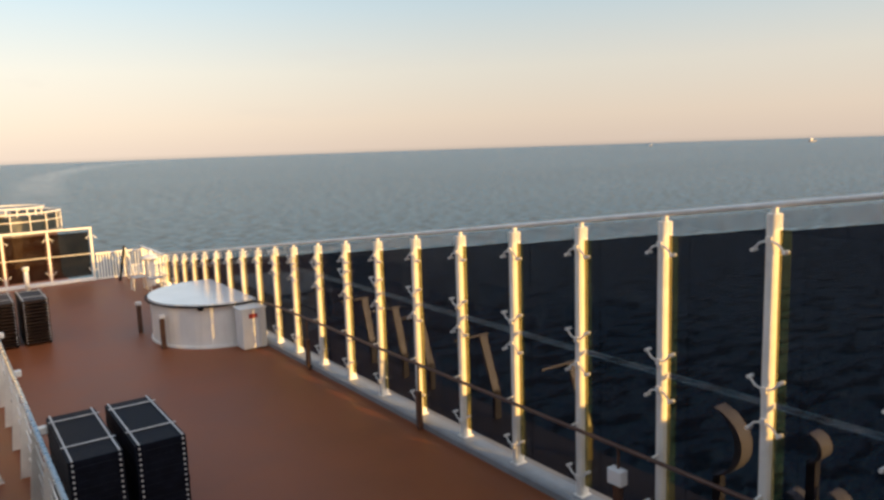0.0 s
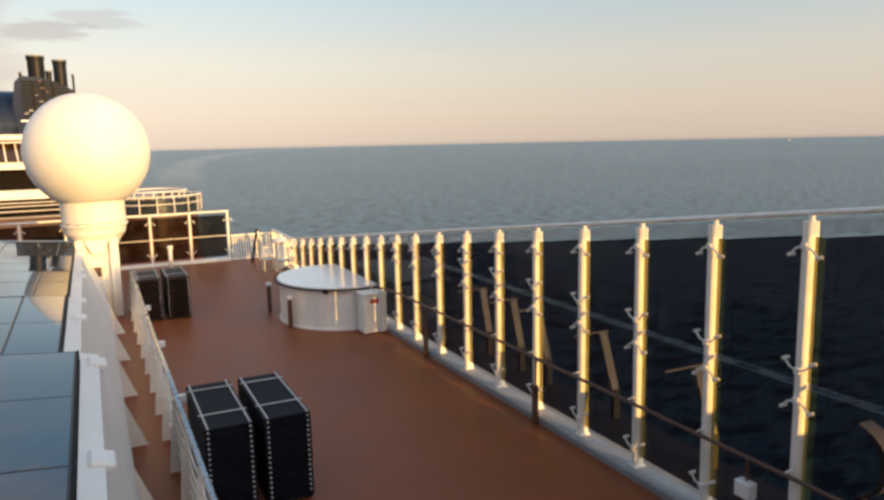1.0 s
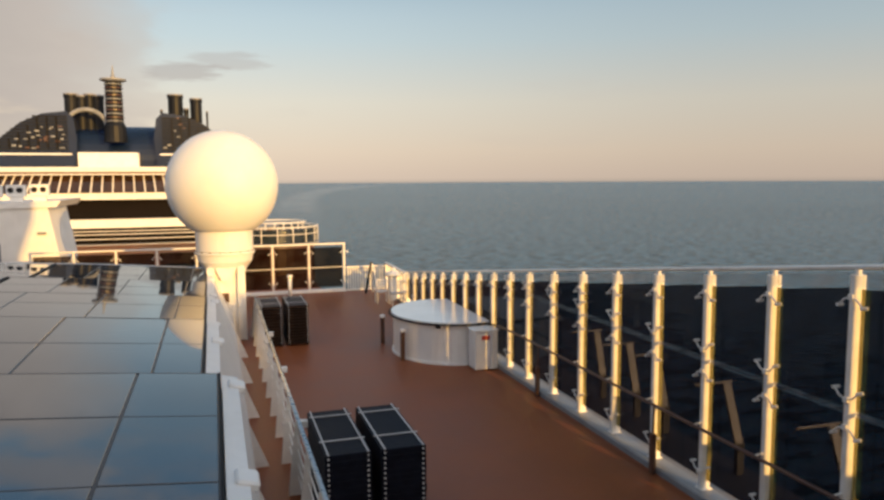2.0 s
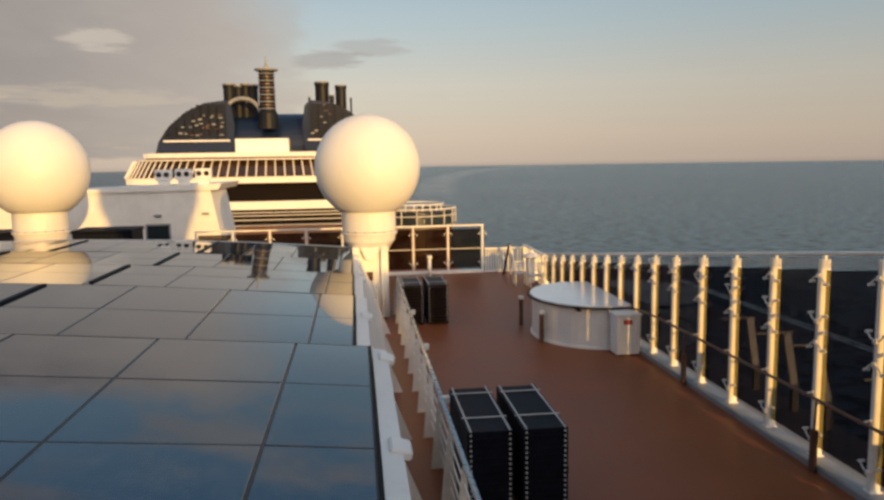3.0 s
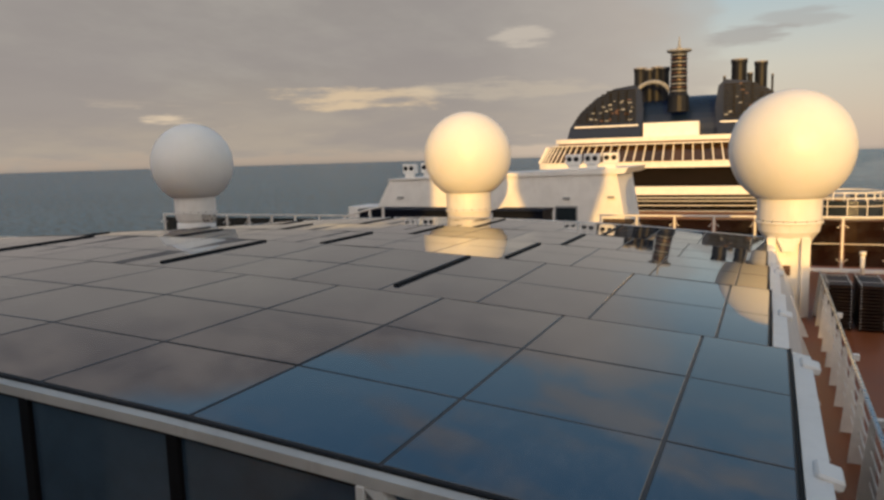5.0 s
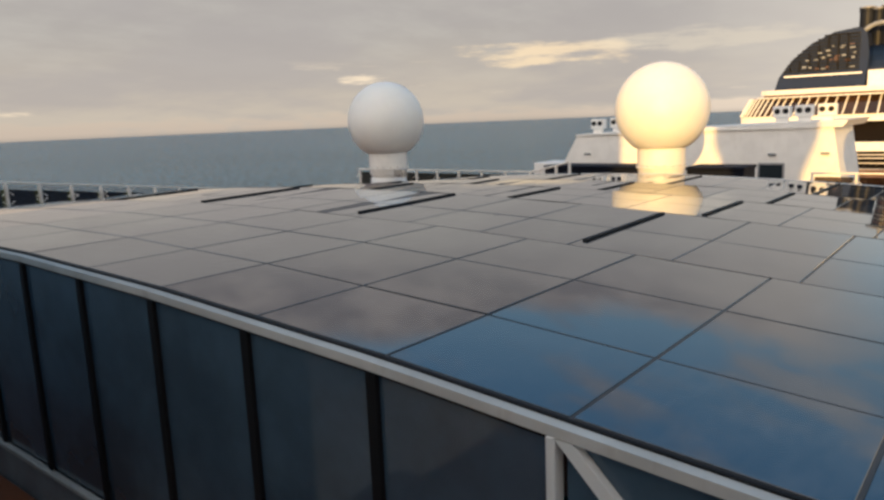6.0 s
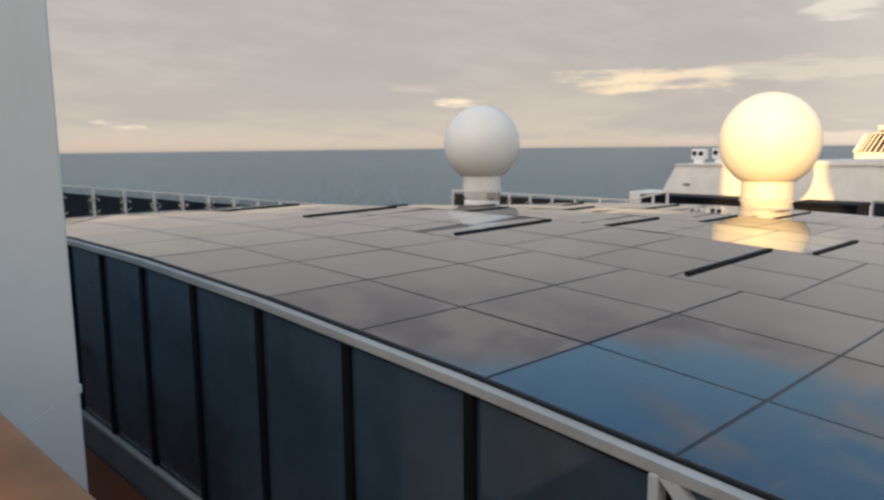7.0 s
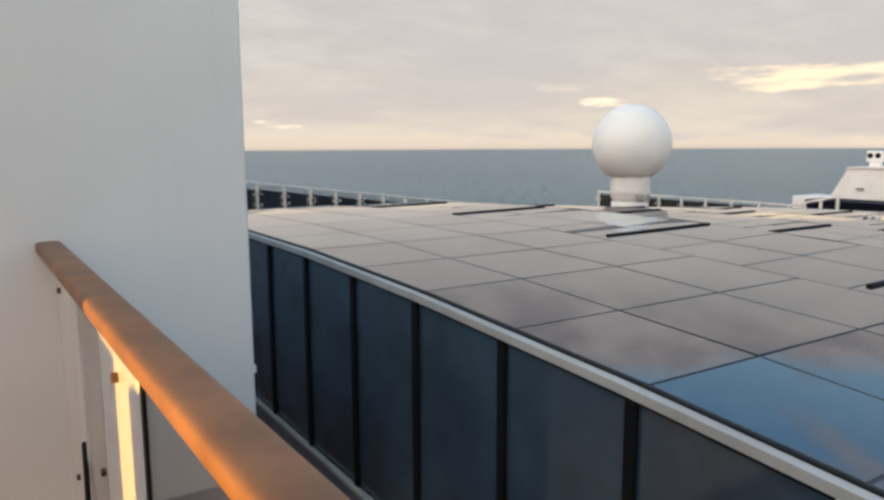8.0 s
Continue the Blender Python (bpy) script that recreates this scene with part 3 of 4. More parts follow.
def windscreen(x, ys, inboard, label, group, lift=0.0):
    """Deep posts, tinted panes in two tiers with hazy strips between, a top tube and steel clips; the top falls away aft."""
    ws = thing("windscreen", (x, ys[0], 0.1), label, "windscreen", group)
    for i, y in enumerate(ys):
        zt = screen_top(y) + lift
        bm = rounded_bar(x, y, 0.080, 0.054, 0.10, zt - 0.05)
        box(x - 0.09, x + 0.09, y - 0.07, y + 0.07, 0.10, 0.115, 0.0, bm)
        rod((x, y, zt - 0.06), (x, y, zt + 0.015), 0.03, 8, None, bm)
        post = part("post", bm, POST, ws, "white painted flat steel post")
        hs = [(0.36, CLIP_UP)]
        if zt > 2.25:
            hs += [(1.78, CLIP_DOWN), (2.08, CLIP_UP), (zt - 0.28, CLIP_DOWN)]
        else:
            hs += [(zt - 0.24, CLIP_DOWN)]
        for z, me in hs:
            piece("glass_clip", me, post, Matrix.Translation((x + inboard * 0.09, y, z)))
    for a, b in zip(ys, ys[1:]):
        za, zb = screen_top(a) + lift - 0.19, screen_top(b) + lift - 0.19
        a2, b2 = a + 0.066, b - 0.165
        if zb > 2.1:
            tiers = [((0.24, 0.24), (1.90, 1.90)), ((1.96, 1.96), (za, zb))]
            bm = prism([(a2, 1.905), (b - 0.066, 1.905), (b - 0.066, 1.955), (a2, 1.955)], "x", x - 0.004, x + 0.004)
            part("joint_strip", bm, HGLASS, ws, "hazy glass strip between the tiers")
        else:
            tiers = [((0.24, 0.24), (za, zb))]
        for (la, lb), (ha, hb) in tiers:
            b1 = b2 - 0.13
            lc, hc = lb, hb + (ha - hb) * (b2 - b1) / (b2 - a2)
            bm = prism([(a2, la), (b1, lc), (b1, hc), (a2, ha)], "x", x - 0.006, x + 0.006)
            part("pane", bm, PGLASS, ws, "dark tinted glass pane")
            # split from the pane with its shadow off, so sun reaches the posts
            bm = prism([(b1 + 0.001, lc), (b2, lb), (b2, hb), (b1 + 0.001, hc)], "x", x - 0.006, x + 0.006)
            part("side_pane", bm, PGLASS, ws).visible_shadow = False
            # olive strip added to dim the gap; it casts no shadow
            bm = prism([(b2 + 0.006, lb), (b - 0.056, lb), (b - 0.056, hb), (b2 + 0.006, hb)], "x", x - 0.006, x + 0.006)
            part("edge_glass", bm, EGLASS, ws, "olive strip added to dim the gap beside the post").visible_shadow = False
        bm = prism([(a + 0.055, za + 0.012), (b - 0.056, zb + 0.012), (b - 0.056, zb + 0.16), (a + 0.055, za + 0.16)], "x", x - 0.004, x + 0.004)
        part("edge_pane", bm, CGLASS, ws, "clear hazy glass strip under the top tube")
    pts = [(x, y, screen_top(y) + lift + 0.03) for y in [ys[0] - 0.6] + ys + [ys[-1] + 0.3]]
    part("top_tube", bar_along(pts, 0.028, 0.028), POST, ws, "pale top tube", True)
    return ws


YS = [3.42 - 1.18 * i for i in range(6, 0, -1)] + [3.42 + 1.178 * i for i in range(10)]
YS += [YS[-1] + 1.03 * i for i in range(1, 11)]
windscreen(6.34, YS, -1, "tall windscreen of tinted glass on white posts", "windscreens along the deck sides")
windscreen(-26.4, [7.58 + 1.04 * i for i in range(-12, 17)], 1, "far windscreen of tinted glass on white posts", "windscreens along the deck sides", -0.18)
bm = prism([(6.14, 0.0), (6.14, 0.085), (6.17, 0.10), (6.45, 0.10), (6.45, 0.0)], "y", -7.5, 25.2)
single("trim_kerb", bm, KERB, "grey painted kerb under the windscreen", "kerb", "structure")
bm = prism([(-26.2, 0.0), (-26.2, 0.10), (-26.6, 0.10), (-26.6, 0.0)], "y", -7.5, 25.2)
single("trim_kerb", bm, KERB, "grey painted kerb under the far windscreen", "kerb", "structure")

# ---- oval hatch on deck, with the brown handrail that runs round it ----
HX, HY, HA, HB = 5.70, 17.50, 1.48, 1.69


def oval(grow, x_cut=6.12, seg=56):
    pts = []
    for i in range(seg):
        a = 2 * math.pi * i / seg
        pts.append((min(HX + (HA + grow) * math.cos(a), x_cut), HY + (HB + grow) * math.sin(a)))
    return pts


hatch = thing("deck_hatch", (HX, HY, 0), "white oval deck hatch housing with glossy top", "hatch")
part("drum", prism(oval(0.0), "z", 0.0, 0.96), WHITE, hatch)
part("foot_flange", prism(oval(0.035, 6.125), "z", 0.0, 0.05), WHITE, hatch)
part("lid", prism(oval(0.05, 6.13), "z", 0.963, 1.03), GLOSS, hatch, "glossy white lid")
bm = box(5.54, 6.10, 15.22, 15.66, 0.02, 0.92, 0.02)
locker = part("vent_box", bm, WHITE, hatch, "white vent box")
part("vent_lid", box(5.51, 6.12, 15.19, 15.70, 0.92, 0.95, 0.008), WHITE, locker)
part("label_plate", box(5.70, 5.90, 15.213, 15.219, 0.72, 0.82), RED, locker, "small red warning plate")
part("vent_post", box(5.93, 5.98, 15.15, 15.20, 0.05, 0.9, 0.006), POST, locker)

rail = thing("handrail", (6.12, 0, 0), "dark brown handrail along the windscreen and round the hatch", "handrail")
pts = [(6.10, y, 1.05) for y in (-6, 0, 4, 8, 12, 14.4)] + [(6.02, 15.1, 1.06)]
for i in range(13):
    a = radians(-78 - 12.5 * i)
    pts.append((HX + (HA + 0.105) * math.cos(a), HY + (HB + 0.105) * math.sin(a), 0.985))
part("grip", bar_along(pts[:7], 0.028, 0.022), BROWN, rail, "", True)
part("hatch_guard", bar_along(pts[6:], 0.024, 0.022), RUBBER, rail, "black guard tube round the hatch", True)
part("guard_clip", box(4.80, 4.90, HY - HB - 0.02, HY - HB + 0.16, 0.93, 1.02, 0.01), RUBBER, rail)
for y in (1.0, 5.0, 9.0, 13.05):
    part("stanchion", box(6.055, 6.125, y - 0.05, y + 0.05, 0.0, 0.62, 0.008), BROWN, rail)
    part("stanchion_neck", rod((6.09, y, 0.6), (6.10, y, 1.04), 0.016), BROWN, rail)
part("cap_box", box(6.02, 6.14, 4.90, 5.10, 0.62, 0.80, 0.01), WHITE, rail, "white box on a stanchion")
for x, y in ((4.16, 18.7), (4.22, 16.75)):
    st = part("stanchion", box(x - 0.05, x + 0.05, y - 0.045, y + 0.045, 0.0, 0.70, 0.008), BROWN, rail)
    part("cap", box(x - 0.065, x + 0.065, y - 0.06, y + 0.06, 0.70, 0.78, 0.01), WHITE, st, "white cap")
for y in YS:
    if -3 < y < 14.5:
        part("bracket", rod((6.10, y, 1.03), (6.265, y, 1.05), 0.014, 6), POST, rail, "pale rail bracket")


# ---- stacked black loungers strapped together ----
def lounger_stack(x, y, w, d, h, label, fill=0.996, weave=None):
    st = thing("lounger_stack", (x + w / 2, y + d / 2, 0), label, "lounger stack", "stacked loungers on deck")
    n = 13
    for i in range(n):
        z0 = 0.05 + (h - 0.06) * i / n
        z1 = z0 + (h - 0.06) / n * (fill if i < n - 1 else 1.0)
        part("lounger", box(x + random.uniform(0, 0.008), x + w - random.uniform(0, 0.008), y + random.uniform(0, 0.012), y + d - random.uniform(0, 0.02), z0, z1, 0.003), weave or BLACK, st)
    for fx in (x + 0.05, x + w - 0.05):
        for fy in (y + 0.1, y + d - 0.1):
            part("foot", box(fx - 0.03, fx + 0.03, fy - 0.03, fy + 0.03, 0.0, 0.06), RUBBER, st)
    for sx in (x + 0.035, x + w - 0.055):
        part("edge_band", box(sx, sx + 0.02, y - 0.004, y + d + 0.004, h - 0.008, h + 0.006, 0.003), STRAP, st, "pale edge band")
    for sy in (y + 0.45 * d - 0.33, y + d - 0.30):
        bm = box(x - 0.004, x + w + 0.004, sy, sy + 0.022, h + 0.006, h + 0.014)
        part("strap", bm, STRAP, st, "pale lashing strap")
    stud = mesh_of(lathe([(0.014, -0.004), (0.012, 0.010), (0.004, 0.014)], seg=8), "stud", STRAP)
    for ex in (x + 0.045, x + w - 0.045):
        z = h - 0.05
        while z > 0.08:
            piece("stud", stud, st, pose(ex, y + 0.001, z, 90, 0, 0))
            z -= 0.064
    return st


near = lounger_stack(1.105, 8.30, 0.575, 1.72, 1.15, "black woven loungers stacked and lashed with pale straps")
copy_thing(near, pose(1.105 + 0.69 + 0.2875, 8.30 + 0.86, 0))
loose = lounger_stack(1.00, 19.15, 0.575, 1.60, 1.10, "dark brown lounger frames stacked loosely beside the fence", 0.42, UMBER)
copy_thing(loose, pose(1.00 + 0.69 + 0.2875, 19.15 + 0.8, 0))


# ---- white fence on the inner side of the deck ----
fence = thing("fence", (0.97, 3, 0), "white railing with flat stanchions and thin bars", "railing")
FY = [2.75 + 1.195 * i for i in range(16)]
plate = mesh_of(prism([(-0.13, 0.0), (0.09, 0.0), (0.05, 0.55), (0.03, 1.06), (-0.02, 1.06), (-0.085, 0.5)], "y", -0.010, 0.010), "stanchion", POST)
for y in FY:
    piece("stanchion", plate, fence, Matrix.Translation((0.95, y, 0)))
for k, z in enumerate((0.26, 0.46, 0.66, 0.86)):
    part("bar", bar_along([(0.955, FY[0] - 0.4, z), (0.955, FY[-1] + 0.3, z)], 0.011, 0.011, None, 6), POST, fence)
part("top_rail", bar_along([(0.965, FY[0] - 0.4, 1.09), (0.965, FY[-1] + 0.3, 1.09)], 0.034, 0.022), STEEL, fence, "worn grey top rail", True)
for y in (9.9, 12.9, 16.0):
    part("junction_box", box(0.985, 1.10, y - 0.045, y + 0.045, 0.98, 1.08, 0.008), WHITE, fence, "small white junction box")


# ---- satellite domes ----
def radome(x, y, z, r, base, label, column=False):
    rd = thing("radome", (x, y, base), label, "radome", "satellite domes")
    prof = []
    for i in range(25):
        a = radians(-56 + 146 * i / 24)
        prof.append((max(r * math.cos(a), 0.002), r * math.sin(a)))
    part("dome", lathe(prof, (x, y, z), 64), DOME, rd, "", True)
    zb = z + prof[0][1]
    part("neck", lathe([(0.74, -0.58), (0.77, -0.56), (0.77, -0.02), (0.80, 0.03)], (x, y, zb), 48), WHITE, rd)
    part("flange", lathe([(0.78, -0.665), (0.805, -0.655), (0.805, -0.60), (0.78, -0.585)], (x, y, zb), 48), WHITE, rd, "bolted flange ring")
    part("base_ring", lathe([(0.54, -1.16), (0.60, -1.04), (0.73, -0.86), (0.765, -0.67)], (x, y, zb), 48), WHITE, rd)
    bolt = mesh_of(lathe([(0.018, -0.02), (0.018, 0.02)], seg=6), "bolt", STEEL)
    for i in range(18):
        a = 2 * math.pi * i / 18
        piece("bolt", bolt, rd, Matrix.Translation((x + 0.79 * math.cos(a), y + 0.79 * math.sin(a), zb - 0.58)))
    top = zb - 1.0
    if column:
        part("column", lathe([(0.72, base), (0.72, top), (0.66, top)], (x, y, 0), 40), WHITE, rd, "round white column", True)
        return rd
    for sx, sy in ((-1, -1), (1, -1), (-1, 1), (1, 1)):
        part("leg", prism([(x + sx * 0.30, base), (x + sx * 0.50, base), (x + sx * 0.50, top), (x + sx * 0.30, top)], "y", y + sy * 0.50 - 0.1, y + sy * 0.50 + 0.1), WHITE, rd)
    part("pedestal", box(x - 0.42, x + 0.42, y - 0.42, y + 0.42, base, top, 0.03), WHITE, rd)
    part("gusset", prism([(x - 0.28, top), (x + 0.28, top), (x + 0.12, top - 0.35), (x - 0.12, top - 0.35)], "y", y - 0.62, y - 0.60), WHITE, rd)
    return rd


d1 = radome(0.20, 20.95, 4.27, 1.50, 0.0, "large white satellite dome on a square pedestal, sunlit")
part("access_plate", box(0.02, 0.26, 20.50, 20.53, 1.05, 1.30, 0.01), BROWN, d1, "rust-stained access plate")
radome(-9.80, 23.45, 4.31, 1.50, 0.0, "large white satellite dome behind the roof, sunlit")
d3 = radome(-20.55, 21.75, 4.30, 1.52, 0.0, "large white satellite dome standing in shade", True)
part("control_box", box(-19.45, -18.95, 20.85, 21.1, 2.12, 2.42, 0.02), STEEL, d3, "shiny metal box")


# ---- screens across the deck's after end ----
def end_screen(x0, x1, y, h, step, mid, label):
    es = thing("end_screen", ((x0 + x1) / 2, y, 0), label, "windscreen", "screens across the deck")
    n = max(2, round((x1 - x0) / step) + 1)
    xs = [x0 + (x1 - x0) * i / (n - 1) for i in range(n)]
    for x in xs:
        p = part("post", box(x - 0.034, x + 0.034, y - 0.045, y + 0.045, 0.0, h, 0.008), POST, es)
        for z, me in ((0.35, CLIP_UP), (h - 0.22, CLIP_DOWN)):
            piece("glass_clip", me, p, Matrix.Translation((x, y - 0.065, z)) @ pose(0, 0, 0, 0, 0, 90))
    for a, b in zip(xs, xs[1:]):
        part("pane", box(a + 0.08, b - 0.08, y - 0.006, y + 0.006, 0.2, h - 0.1), AGLASS, es, "dark tinted glass pane")
    part("top_rail", box(x0 - 0.05, x1 + 0.05, y - 0.045, y + 0.045, h, h + 0.06, 0.01), POST, es)
    if mid:
        part("mid_rail", box(x0, x1, y - 0.03, y - 0.008, h * 0.52, h * 0.52 + 0.022), POST, es)
    part("sill", box(x0 - 0.05, x1 + 0.05, y - 0.09, y + 0.09, 0.0, 0.12, 0.01), WHITE, es, "white sill")
    return es


end_screen(-6.2, 4.74, 28.0, 1.86, 1.365, True, "sunlit glass screen across the deck's after end")
port_end = end_screen(-25.9, -16.1, 25.4, 1.98, 1.22, False, "low glass screen across the far side of the deck")
part("slant_rail", rod((-16.05, 25.4, 2.0), (-14.3, 25.4, 2.42), 0.045), POST, port_end)
for px, pz in ((-15.6, 2.1), (-14.9, 2.26), (-14.3, 2.42)):
    part("post", box(px - 0.04, px + 0.04, 25.35, 25.45, 0.0, pz, 0.006), POST, port_end)

picket = thing("picket_fence", (5.6, 27.95, 0), "white picket railing at the deck's after corner", "railing")
for i in range(17):
    x = 4.88 + 0.098 * i
    part("picket", box(x - 0.022, x + 0.022, 27.93, 27.96, 0.05, 0.92, 0.004), POST, picket)
part("top_rail", box(4.82, 6.50, 27.91, 27.98, 0.92, 0.98, 0.008), POST, picket)
part("bottom_rail", box(4.82, 6.50, 27.92, 27.97, 0.02, 0.08, 0.006), POST, picket)
side = thing("corner_railing", (6.5, 26.5, 0), "white railing closing the deck's outer corner", "railing")
for i in range(7):
    y = 25.0 + 0.48 * i
    part("post", box(6.36, 6.44, y - 0.04, y + 0.04, 0.0, 1.02, 0.006), POST, side)
part("top_rail", box(6.35, 6.45, 24.7, 28.0, 1.02, 1.08, 0.008), POST, side)
for z in (0.35, 0.68):
    part("bar", box(6.385, 6.415, 24.7, 28.0, z, z + 0.03), POST, side)

bol = thing("deck_bollard", (2.55, 27.2, 0), "slim white post with a wider cap", "bollard")
part("shaft", rod((2.55, 27.2, 0), (2.55, 27.2, 0.72), 0.07, 12), WHITE, bol, "", True)
part("cap", rod((2.55, 27.2, 0.72), (2.55, 27.2, 0.84), 0.10, 12), WHITE, bol, "", True)

crane = thing("deck_davit", (5.55, 27.2, 0), "dark leaning davit pole with white struts", "davit")
part("pole", rod((5.42, 27.2, 0.0), (5.66, 27.2, 1.22), 0.045), RUBBER, crane)
part("strut", rod((5.95, 27.2, 0.0), (5.66, 27.2, 1.15), 0.04), POST, crane)
part("strut", rod((5.75, 27.4, 0.0), (5.66, 27.2, 1.15), 0.035), POST, crane)
beacon = thing("deck_lamp", (6.08, 25.3, 0), "low white deck lamp on a square stand", "lamp")
part("stand", box(5.90, 6.26, 25.1, 25.5, 0.0, 0.90, 0.02), WHITE, beacon)
part("hood", lathe([(0.30, 0.0), (0.34, 0.05), (0.20, 0.13), (0.06, 0.20), (0.05, 0.30)], (6.08, 25.3, 0.90), 16), POST, beacon, "pale metal hood", True)
for k, (x, y) in enumerate(((5.95, 24.3), (5.55, 24.9))):
    chair = thing("deck_chair", (x, y, 0), "folded pale deck chair with thin frame", "chair", "folded chairs by the corner")
    part("seat", box(x - 0.22, x + 0.22, y - 0.2, y + 0.2, 0.40, 0.44, 0.01), STRAP, chair)
    for sx in (-0.2, 0.2):
        part("back_upright", box(x + sx - 0.016, x + sx + 0.016, y + 0.18, y + 0.21, 0.44, 0.84), POST, chair)
    for z in (0.55, 0.66, 0.77):
        part("back_slat", box(x - 0.2, x + 0.2, y + 0.185, y + 0.205, z, z + 0.05, 0.004), POST, chair)
    for sx in (-0.2, 0.2):
        for sy in (-0.18, 0.18):
            part("leg", box(x + sx - 0.018, x + sx + 0.018, y + sy - 0.018, y + sy + 0.018, 0.0, 0.42), POST, chair)

# ---- sunlit arms and hoops on the ledge outside the glass ----
for y, lean in ((13.05, 0.28), (11.78, 0.30), (10.85, 0.34), (8.92, 0.34), (6.85, 0.34)):
    arm = thing("outboard_davit", (7.6, y, -0.18), "slanting pale steel davit on the outboard ledge", "davit", "davits outside the windscreen")
    part("blade", prism([(y - 0.02, 0.30), (y + 0.03, 0.30), (y + lean + 0.02, 1.18), (y + lean - 0.03, 1.18)], "x", 7.51, 7.65), POST, arm)
    part("crossbar", rod((7.0, y + lean, 1.20), (7.7, y + lean, 1.20), 0.018), POST, arm)
    part("foot", box(7.54, 7.66, y - 0.03, y + 0.05, -0.18, 0.32), GREY, arm)
for y, zc, r in ((4.84, 0.83, 0.44), (3.65, 1.12, 0.17), (3.86, 0.36, 0.20), (3.42, 0.52, 0.20), (2.5, 0.8, 0.40)):
    hoop = thing("outboard_hoop", (7.5, y, -0.18), "curved pale steel hoop on the outboard ledge", "hoop", "hoops outside the windscreen")
    bm = bmesh.new()
    prev = None
    for i in range(13):
        a = radians(-75 + 150 * i / 12)
        w = 0.02 + 0.16 * r * math.sin(math.pi * i / 12)
        c = Vector((7.55, y - r * math.cos(a), zc + r * math.sin(a)))
        ring = [bm.verts.new(c + Vector(o)) for o in ((-0.11, -w * 0.5, 0), (0.11, -w * 0.5, 0), (0.11, w * 0.5, 0), (-0.11, w * 0.5, 0))]
        if prev:
            for k in range(4):
                bm.faces.new((prev[k], prev[(k + 1) % 4], ring[(k + 1) % 4], ring[k]))
        else:
            bm.faces.new(ring)
        prev = ring
    bm.faces.new(prev)
    part("hoop_band", bm, POST, hoop, "pale sunlit band")
    part("foot", box(7.50, 7.60, y - 0.3 * r - 0.05, y - 0.3 * r + 0.05, -0.18, zc - r * 0.92), GREY, hoop)


# ---- white house amidships with its roof gear ----
house = thing("deck_house", (-12.5, 34, 0), "white deck house with one dark window", "deck house")
part("front", prism([(-19.6, -0.3), (-19.45, 1.65), (-18.62, 3.12), (-6.75, 3.30), (-6.35, 1.0), (-6.35, -0.3)], "y", 34.0, 38.0), WHITE, house)
part("roof", prism([(-18.7, 3.12), (-18.6, 3.18), (-6.2, 3.56), (-6.4, 3.28)], "y", 33.9, 39.0), WHITE, house)
part("lower_wing", box(-21.2, -19.4, 33.9, 36, -0.3, 1.72, 0.03), WHITE, house)
win = part("window", box(-9.6, -8.66, 33.96, 34.05, 0.78, 1.70), DGLASS, house, "dark square window")
part("window_frame", box(-9.68, -8.58, 33.985, 34.02, 0.70, 1.78), KERB, win)
for x, z in ((-18.0, 2.2), (-14.1, 2.15), (-13.5, 2.0), (-9.1, 2.15), (-7.0, 2.2)):
    part("wall_lamp", box(x - 0.16, x + 0.16, 33.88, 34.0, z - 0.05, z + 0.05, 0.01), KERB, house, "small grey wall lamp")
for x, base in ((-17.9, 3.2), (-16.8, 3.24), (-9.0, 3.48), (-8.1, 3.50), (-7.2, 3.52)):
    gear = thing("roof_light", (x, 35, base), "white floodlight housing on a bracket", "floodlight", "floodlights on the deck house")
    part("housing", box(x - 0.36, x + 0.36, 34.8, 35.2, base + 0.22, base + 0.72, 0.03), WHITE, gear)
    for sx in (-0.17, 0.17):
        part("lens", rod((x + sx, 34.76, base + 0.5), (x + sx, 34.82, base + 0.5), 0.12, 12), RUBBER, gear, "dark round lens")
    part("bracket", box(x - 0.25, x + 0.25, 34.9, 35.1, base - 0.05, base + 0.24), WHITE, gear)
for x0, x1 in ((-18.2, -13.4), (-11.4, -9.1)):
    cover = thing("covered_stack", ((x0 + x1) / 2, 30, 0), "long stack of dark covered loungers", "lounger stack", "stacked loungers on deck")
    part("cover", box(x0, x1, 30.0, 31.6, -2.6, 1.80, 0.06), BLACK, cover)
    part("cover_rim", box(x0 - 0.03, x1 + 0.03, 29.95, 31.65, 1.76, 1.90, 0.03), BLACK, cover, "dark cover rim")


# ---- after superstructure with the funnel ----
FX, FYY = -10.4, 90.0
sup = thing("superstructure", (FX, FYY, -0.3), "white after superstructure with window band and shade-painted recesses", "superstructure", kind="structure")


def ring_plan(hw, y0, depth, seg=18):
    """Plan of a deck with a bowed front."""
    pts = [(FX + hw * math.cos(a), y0 + 2 - 2 * abs(math.sin(a)) ** 0.6) for a in (math.pi * min(max(i / seg, 0.0), 1.0) for i in range(seg + 1))]
    return pts + [(FX - hw, y0 + depth), (FX + hw, y0 + depth)]


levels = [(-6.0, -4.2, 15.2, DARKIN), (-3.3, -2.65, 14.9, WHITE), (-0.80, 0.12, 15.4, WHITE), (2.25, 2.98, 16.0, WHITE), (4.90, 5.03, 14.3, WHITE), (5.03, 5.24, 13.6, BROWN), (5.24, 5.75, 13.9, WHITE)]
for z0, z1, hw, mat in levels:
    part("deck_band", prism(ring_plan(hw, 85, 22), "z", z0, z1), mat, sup)
